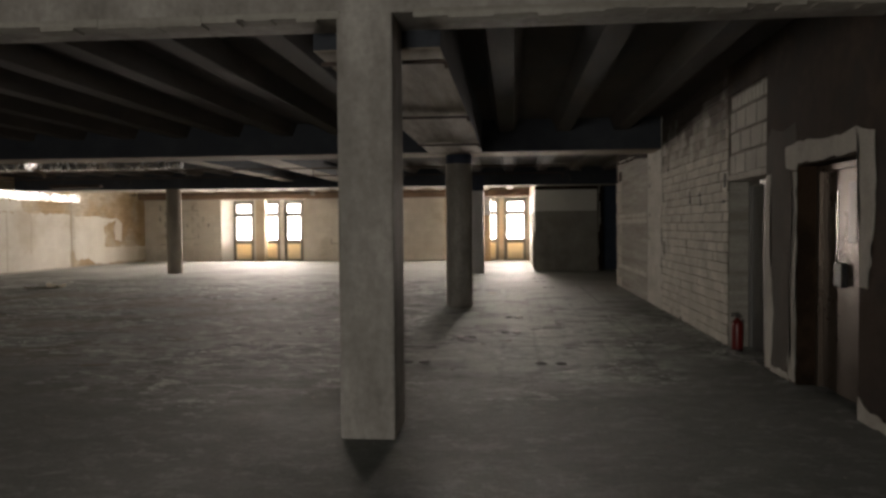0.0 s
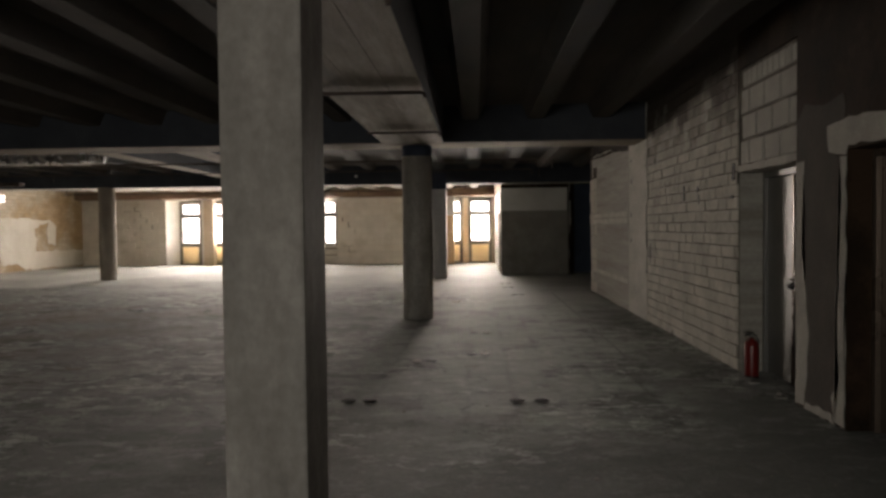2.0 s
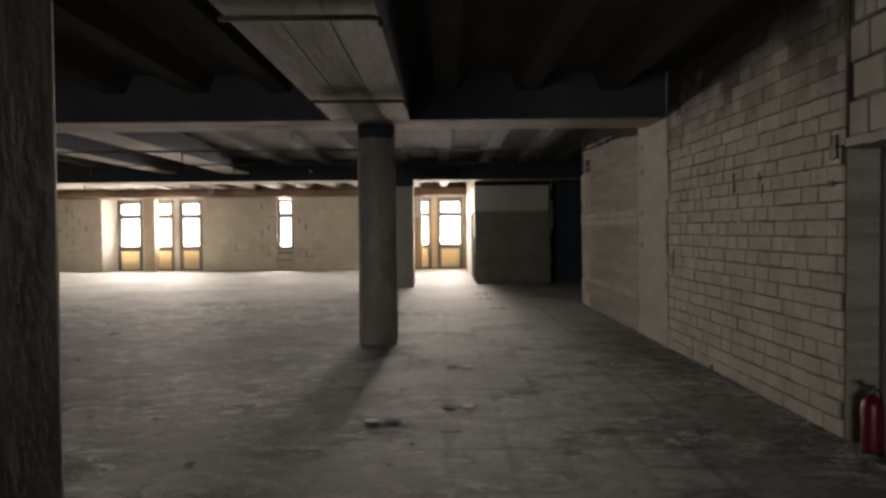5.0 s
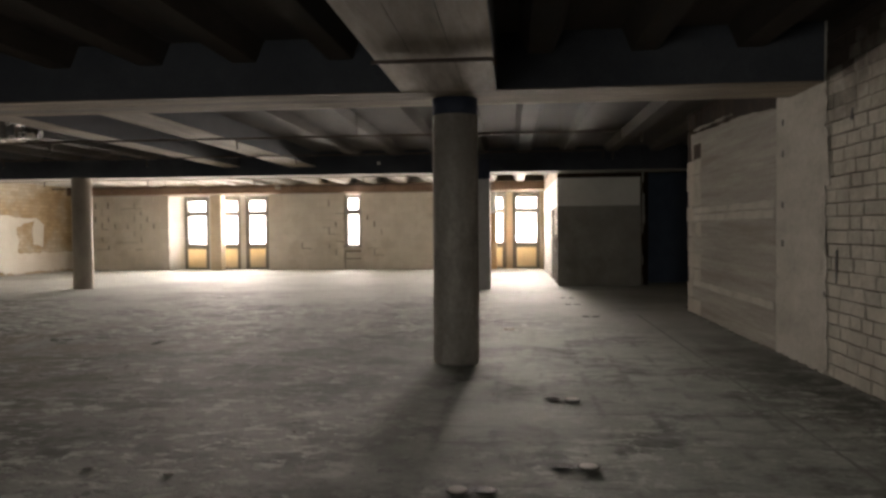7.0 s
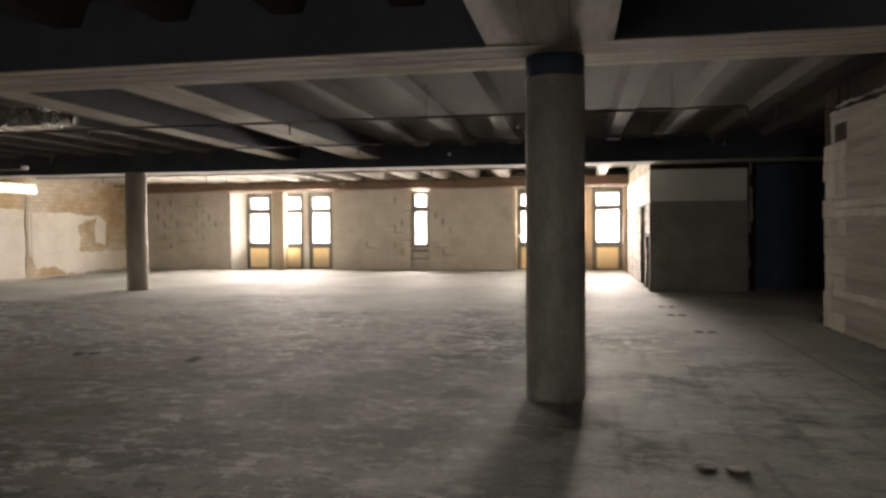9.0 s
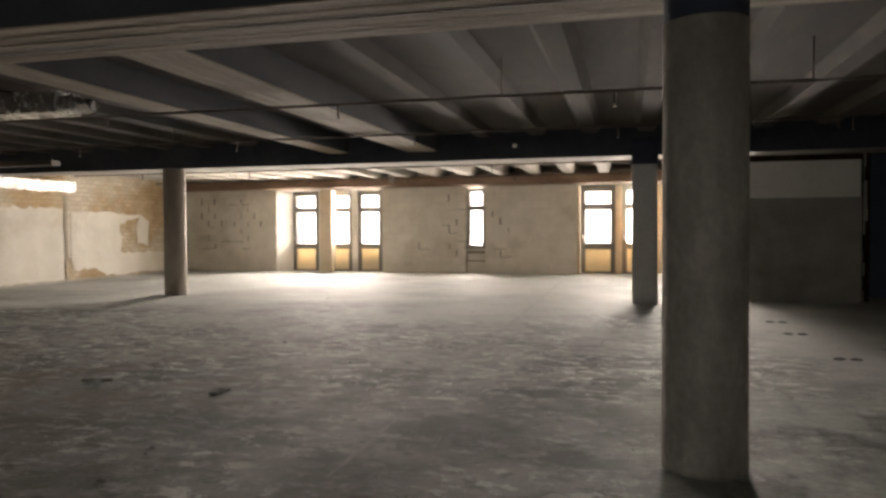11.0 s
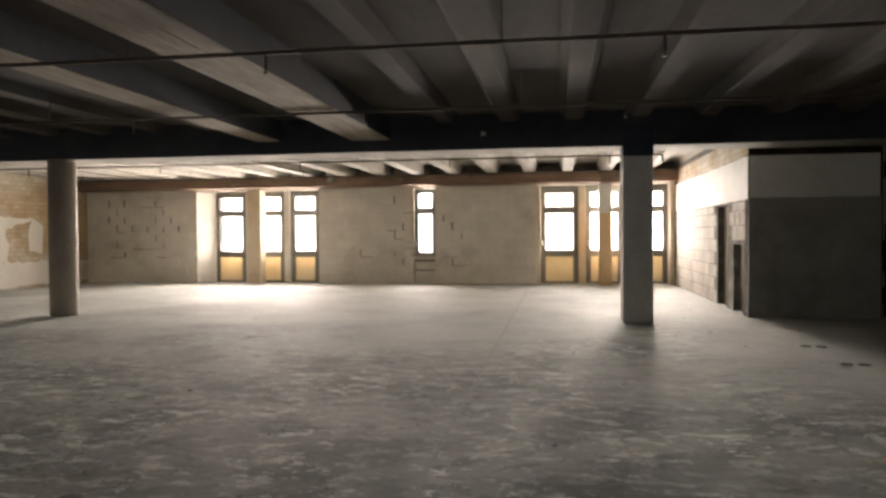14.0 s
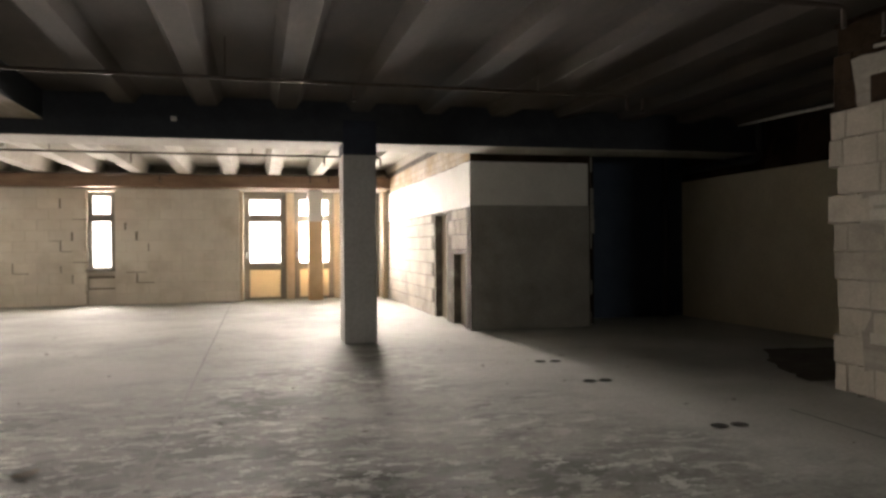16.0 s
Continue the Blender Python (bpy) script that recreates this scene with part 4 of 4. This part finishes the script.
# ---------------------------------------------------------------- plaster left on the west wall
WEST_FIELDS = (([(8.0, 0.05), (25.9, 0.04), (25.9, 2.02), (8.0, 2.05)], 31, 0.022, "white plaster field"),
               ([(12.0, 2.06), (23.4, 2.05), (23.2, 2.44), (12.0, 2.44)], 32, 0.012, "grey-white plaster strip"),
               ([(26.0, 0.75), (31.45, 0.72), (31.45, 0.10), (27.6, 0.06), (27.0, 0.35), (26.3, 0.30)], 33, 0.018, "white plaster remains"),
               ([(26.0, 0.72), (28.2, 0.75), (28.3, 1.2), (28.1, 1.55), (29.2, 1.9), (27.0, 1.95), (26.0, 1.98)], 34, 0.018, "white plaster remains"),
               ([(29.0, 1.0), (29.5, 0.9), (29.55, 1.7), (29.2, 1.9), (29.0, 1.6)], 35, 0.018, "white plaster remains"))
for corners, s, th, lab in WEST_FIELDS:
    part("plaster_patch", ragged(corners, on_west, th, 0.05, 0.16, s), WHITE_PLASTER, wall_west, lab)
part("damp_line", ragged([(8.0, 0.74), (21.5, 0.80), (25.0, 0.86), (25.0, 0.89), (20.0, 0.86), (8.0, 0.80)], lambda u, v, d: (WEST_X + 0.022 + d, u, v), 0.03, 0.03, 0.12, 36), WHITE_PLASTER, wall_west, "ledge of broken plaster")
part("base_crumble", ragged([(8.0, 0.0), (31.0, 0.0), (31.0, 0.05), (8.0, 0.07)], lambda u, v, d: (WEST_X + d, u, v), 0.06, 0.02, 0.12, 37), PALE, wall_west, "crumbled plaster along the foot")
part("tan_patch", ragged([(13.0, 0.04), (20.0, 0.03), (20.15, 0.4), (19.95, 0.76), (13.0, 0.78)], lambda u, v, d: (WEST_X + 0.022 + d, u, v), 0.004, 0.04, 0.15, 38), CHASE, wall_west, "tan patch where the white coat is gone")
for y, z0, z1, w in ((26.0, 0.05, 2.40, 0.10), (22.5, 0.05, 2.0, 0.025), (23.7, 0.6, 2.0, 0.02), (26.15, 0.35, 2.0, 0.03)):
    part("chase", ragged([(y - w / 2, z0), (y + w / 2, z0), (y + w / 2, z1), (y - w / 2, z1)], lambda u, v, d: (WEST_X + 0.0225 + d, u, v), 0.003, 0.012, 0.1, int(y * 10)), CHASE, wall_west, "dark cut chase in the plaster")

# ---------------------------------------------------------------- things on the floor
def outlet(x, y, pale, lift=0.0):
    """Round floor outlet: rim, and a pale lid or a dark disc for its hole."""
    t = thing("floor_outlet", pose(x, y, 0, 0, 0, random.Random(x * 7 + y).uniform(0, 360)), "round floor outlet with a pale loose lid" if pale else "round floor outlet with a dark disc for its open hole", "floor outlet", "round outlets in the floor")
    part("rim", turned([(0.062, 0.0), (0.066, 0.003), (0.060, 0.005), (0.054, 0.004)], 20), HOLE_DARK, t)
    lid = part("lid", turned([(0.052, 0.004), (0.055, 0.006 + lift), (0.050, 0.009 + lift), (0.02, 0.010 + lift)], 20), PALE_CAP if pale else HOLE_DARK, t)
    return t


for x, y, pale in ((-1.08, 8.04, 0), (-0.90, 8.04, 0), (0.36, 8.04, 0), (0.57, 8.04, 0), (-0.635, 9.85, 1), (-0.48, 9.86, 0), (-0.04, 10.30, 0), (0.115, 10.29, 1), (-0.005, 12.02, 0), (0.16, 11.98, 1),
                   (-4.86, 14.77, 0), (-4.86, 14.91, 0), (-6.37, 15.0, 0), (-6.19, 15.03, 0), (-8.1, 14.75, 0), (-8.1, 14.9, 0), (0.69, 20.81, 0), (0.86, 20.78, 0), (0.70, 19.56, 0), (0.87, 19.56, 0),
                   (0.84, 17.70, 0), (1.0, 17.69, 0)):
    outlet(x, y, pale, 0.005 if pale else 0.0)


def scrap(name, x, y, size, mat, label, category, turn, seed, curl=0.006):
    """A torn flat scrap with curled corners."""
    rnd = random.Random(seed)
    n, bm = 7, bmesh.new()
    grid = {}
    for i in range(n + 1):
        for j in range(n + 1):
            u, v = i / n - 0.5, j / n - 0.5
            grid[i, j] = bm.verts.new((size[0] * u + rnd.uniform(-0.01, 0.01), size[1] * v + rnd.uniform(-0.01, 0.01), 0.004 + curl * (abs(u) ** 3 + abs(v) ** 3) * 4 * rnd.uniform(0.2, 1.0)))
    faces = [bm.faces.new((grid[i, j], grid[i + 1, j], grid[i + 1, j + 1], grid[i, j + 1])) for i in range(n) for j in range(n) if rnd.random() > 0.06]
    bmesh.ops.solidify(bm, geom=bm.faces[:], thickness=0.003)
    for f in [v for v in bm.verts if not v.link_faces]:
        bm.verts.remove(f)
    ob = part(name, bm, mat)
    ob.matrix_world = pose(x, y, 0.002, 0, 0, turn)
    return tagged(ob, label, category)


scrap("cardboard_scrap", -11.62, 17.30, (0.75, 0.32), CARD, "dark torn cardboard scrap lying on the floor", "cardboard", 20, 1, 0.06)
scrap("paper_scrap", -11.38, 17.48, (0.42, 0.22), PAPER, "crumpled pale paper lying on the floor", "paper", 40, 2, 0.22)
scrap("cardboard_scrap", -4.44, 7.64, (0.28, 0.14), CARD, "flat dark cardboard scrap on the floor", "cardboard", 10, 3)
scrap("cardboard_scrap", -4.30, 9.43, (0.22, 0.10), CARD, "flat dark cardboard scrap on the floor", "cardboard", -8, 4)
scrap("paper_scrap", -0.38, 16.10, (0.16, 0.09), PAPER, "small pale paper scrap on the floor", "paper", 5, 6, 0.03)
scrap("cardboard_scrap", -0.03, 9.53, (0.15, 0.05), CARD, "flat dark cardboard scrap on the floor", "cardboard", 4, 7)
scrap("cardboard_scrap", -3.75, 17.82, (0.16, 0.10), CARD, "flat dark cardboard scrap on the floor", "cardboard", 50, 8)

rnd = random.Random(77)
bm = bmesh.new()
for i in range(420):
    x, y = rnd.uniform(-12, 2.4), rnd.uniform(4, 29)
    r, h, a = rnd.uniform(0.008, 0.035), rnd.uniform(0.002, 0.009), rnd.uniform(0, 6.28)
    k = rnd.randint(4, 6)
    ring = [(x + r * rnd.uniform(0.5, 1.2) * math.cos(a + 6.283 * q / k), y + r * rnd.uniform(0.4, 1.0) * math.sin(a + 6.283 * q / k)) for q in range(k)]
    lo = [bm.verts.new((p, q, 0.0)) for p, q in ring]
    hi = [bm.verts.new((x + (p - x) * 0.8, y + (q - y) * 0.8, h)) for p, q in ring]
    bm.faces.new(hi)
    for q in range(k):
        bm.faces.new((lo[q], lo[(q + 1) % k], hi[(q + 1) % k], hi[q]))
tagged(part("screed_flakes", bm, FLAKE), "small flakes of broken screed scattered on the floor", "rubble", kind="stuff")

# dark patch and recess shadow, both drawn as one thin dark sheet
dark = ragged([(2.70, 18.95), (4.0, 18.8), (4.9, 19.1), (5.1, 20.6), (3.7, 20.9), (3.1, 20.0)], lambda u, v, d: (u, v, d), 0.006, 0.06, 0.12, 61)
tagged(part("bitumen_patch", dark, DARK_PATCH), "dark patch and shadow on the floor of the recess, as one sheet", "floor patch")

for x0, y0, x1, y1, w in ((-3.05, 13.0, -3.05, 30.5, 0.012), (-8.9, 14.0, -8.9, 29.0, 0.012), (-15.5, 27.4, -10.6, 27.4, 0.03), (1.7, 9.5, 1.7, 18.0, 0.015)):
    corners = [(x0 - w, y0), (x0 + w, y0), (x1 + w, y1), (x1 - w, y1)] if x0 == x1 else [(x0, y0 - w), (x1, y1 - w), (x1, y1 + w), (x0, y0 + w)]
    structure("floor_joint", ragged(corners, lambda u, v, d: (u, v, d - 0.001), 0.0013, 0.008, 0.08, int(abs(x0) * 10)), JOINT_FILL, "filled joint line across the screed", "floor joint")

rnd = random.Random(78)
bm = bmesh.new()
for i in range(90):
    y = rnd.uniform(8.0, 18.4)
    box(bm, EAST_X - rnd.uniform(0.01, 0.09), y, 0, EAST_X - 0.002, y + rnd.uniform(0.01, 0.05), rnd.uniform(0.004, 0.02))
tagged(part("mortar_crumbs", bm, FLAKE), "mortar crumbs lying along the foot of the wall", "rubble", kind="stuff")

# ---------------------------------------------------------------- bricks and blocks, piece by piece
brick_cache = {}


def piece_mesh(length, height, depth, variant, mat, bevel=0.006):
    """A block along x, front at -y, with uneven worn edges."""
    key = (round(length, 2), height, depth, variant, mat.name)
    if key not in brick_cache:
        r = random.Random(str(key))
        bm = boxes((0, 0, 0, round(length, 2), depth, height))
        for v in bm.verts:
            v.co += Vector((r.uniform(-0.004, 0.004), r.uniform(-0.0025, 0.0025) if v.co.y < depth / 2 else 0, r.uniform(-0.003, 0.003)))
        front = [e_ for e_ in bm.edges if all(v.co.y < depth / 2 for v in e_.verts)]
        bmesh.ops.bevel(bm, geom=front, offset=bevel, segments=1, affect="EDGES")
        brick_cache[key] = mesh_of("block", bm, mat)
    return brick_cache[key]


def lay(parent, name, u0, u1, z0, z1, length, course, joint, depth, mat, place, seed, variants=4, skip=None, bevel=0.006, shift=0.5, gap=None, loose=False):
    """Courses of pieces between u0 and u1. place(u, z, out) gives the pose."""
    r = random.Random(seed)
    z, row, made = z0, 0, 0
    while z + course * 0.6 < z1 + 1e-6:
        h = min(course, z1 - z) - joint
        u = u0 - length * (shift * (row % 2) + (r.uniform(0, 0.25) if loose else 0))
        while u < u1 - 0.02:
            span = length * (r.uniform(0.78, 1.08) if loose else 1)
            a, b = max(u, u0), min(u + span, u1)
            if b - a > 0.06 and not (skip and skip(a, b, z, z + h)):
                ob = new(name, piece_mesh(b - a - (joint if gap is None else gap), round(h, 3), depth, r.randrange(variants), mat, bevel))
                ob.parent = parent
                ob.matrix_world = place(a, z + (r.uniform(-0.003, 0.003) if loose else 0), r.uniform(-0.003, 0.003) * (2 if loose else 1))
                made += 1
            u += span
        z += course
        row += 1
    return made


def east_place(u, z, out):
    return Matrix(((0, 1, 0, EAST_X + out), (1, 0, 0, u), (0, 0, 1, z), (0, 0, 0, 1)))


def north_place(u, z, out):
    return Matrix.Translation((u, NORTH_Y + out * 0.7, z))


def part_place(u, z, out):
    return Matrix(((0, 1, 0, PX + out * 0.7), (1, 0, 0, u), (0, 0, 1, z), (0, 0, 0, 1)))


lay(wall_east_2, "brick", DOOR_A[1] + 0.005, 13.175, 0.012, 2.39, 0.25, 0.125, 0.012, 0.05, BRICK, east_place, 1, gap=0.010, loose=True, bevel=0.004)
# the courses above, too small to pick apart
r = random.Random(9)
bm = bmesh.new()
for row in range(9):
    z = 2.39 + row * 0.125
    u = DOOR_A[1] + 0.005 - 0.125 * (row % 2) - r.uniform(0, 0.06)
    while u < 13.17:
        w = r.uniform(0.2, 0.27)
        a, b = max(u, DOOR_A[1] + 0.005), min(u + w, 13.175)
        if b - a > 0.05:
            box(bm, EAST_X + r.uniform(-0.004, 0.004), a, z, EAST_X + 0.04, b - 0.006, z + 0.114)
        u += w
tagged(part("upper_bricks", bm, SHADED_BRICK, wall_east_2, "bricks with painted shade darkening towards the ceiling"), kind="stuff")
for y0, z0, z1, s in ((13.08, 0.0, 0.75, 71), (13.11, 0.8, 1.75, 72), (13.06, 1.8, 2.35, 73), (13.10, 2.4, 2.78, 74)):
    part("mortar_smear", ragged([(y0, z0), (13.22, z0), (13.22, z1), (y0 + 0.05, z1)], lambda u, v, d: (EAST_X - 0.003 - d, u, v), 0.006, 0.03, 0.06, s), PIER, wall_east_3)
r = random.Random(31)
for y, z, w, h in ((11.12, 1.78, 0.05, 0.18), (10.55, 1.86, 0.06, 0.07), (10.52, 1.72, 0.03, 0.10), (12.6, 2.35, 0.05, 0.10), (11.66, 0.0, 0.06, 0.07), (9.36, 1.93, 0.08, 0.16), (9.40, 1.74, 0.10, 0.03), (12.9, 0.9, 0.03, 0.3), (13.15, 0.2, 0.035, 0.9)):
    part("chipped_hole", ragged([(y, z), (y + w, z), (y + w * 0.7, z + h), (y, z + h)], lambda u, v, d: (EAST_X + 0.002 - d, u, v), 0.010, 0.012, 0.03, int(y * 100)), HOLE_DARK, wall_east_2, "dark chipped hole in the brickwork")
for z in (2.52, 2.18, 1.62, 1.20):
    part("dowel_hole", ragged([(14.22, z), (14.28, z), (14.28, z + 0.07), (14.22, z + 0.07)], lambda u, v, d: (EAST_X - 0.004 - d, u, v), 0.003, 0.01, 0.03, int(z * 100)), HOLE_DARK, wall_east_3, "small dark hole in the pier")
structure("wall_infill", boxes((EAST_X + 0.03, DOOR_A[0], 2.06, 2.95, DOOR_A[1], 3.0)), MORTAR, "grey block infill above the steel door", "wall")
infill = bpy.data.objects["wall_infill"]
lay(infill, "block", DOOR_A[0] + 0.01, DOOR_A[1] - 0.01, 2.065, 2.81, 0.36, 0.248, 0.028, 0.06, INFILL, lambda u, z, o: east_place(u, z, o + 0.012), 2)
lay(infill, "brick", DOOR_A[0] + 0.01, DOOR_A[1] - 0.01, 2.815, 2.99, 0.125, 0.17, 0.022, 0.06, INFILL, lambda u, z, o: east_place(u, z, o + 0.012), 3)
# broken end of the plastered wall: whitewashed blocks below, bare brown ones above
r = random.Random(12)
for i in range(14):
    u, end = 17.7, 18.57 + r.uniform(-0.07, 0.06)
    while u < end - 0.1:
        w = min(r.uniform(0.3, 0.46), end - u)
        if end - u - w < 0.14:
            w = end - u
        ob = new("broken_block", piece_mesh(w, 0.246, 0.28, r.randrange(4), BLOCK_GREY if i < 10 else BROWN, 0.010))
        ob.parent = wall_east_4
        ob.matrix_world = east_place(u, 0.005 + i * 0.25, r.uniform(-0.012, -0.004))
        u += w + 0.005

for k, (a, b) in enumerate(((WEST_X, N1[0]), (N1[1], N2[0]), (N2[1], N3[0]))):
    lay(wall_north, "block", a + 0.004, b, 0.01, 2.72, 0.5, 0.25, 0.006, 0.06, BLOCK, north_place, 20 + k, bevel=0.004)


def doorway(a, b, z0, z1):
    return any(b > y0 and a < y1 and z0 < h - 0.1 for (y0, y1), h in ((D1, 1.88), (D2, 1.18)))


lay(wall_partition_2, "block", PY + 0.245, 31.46, 0.01, 1.92, 0.375, 0.25, 0.012, 0.06, BLOCK_GREY, part_place, 30, skip=doorway, bevel=0.005)
# joints of the outer wall that were left open
r = random.Random(15)


def open_joint(x0, x1, z0, z1):
    part("open_joint", boxes((x0, NORTH_Y - 0.004, z0, x1, NORTH_Y + 0.004, z1)), JOINT, wall_north)


for start, x0, x1, rows, share in ((WEST_X, -15.7, -13.3, (3, 4, 5, 6, 7, 8, 9), 0.42), (N1[1], -6.9, -6.35, range(1, 10), 0.6), (N2[1], -5.65, -4.9, range(1, 8), 0.35), (N1[1], -8.6, -6.9, (3, 5, 6, 7), 0.25)):
    for row in rows:
        x = start + 0.004 - 0.25 * (row % 2)
        z = 0.01 + 0.25 * row
        while x < x1:
            if x > x0:
                if r.random() < share:
                    w = r.uniform(0.02, 0.05)
                    open_joint(x - w, x, z, z + r.uniform(0.15, 0.244))
                if r.random() < share * 0.6:
                    open_joint(x, min(x + r.uniform(0.2, 0.5), x1 + 0.1), z - 0.012, z + 0.006)
            x += 0.5
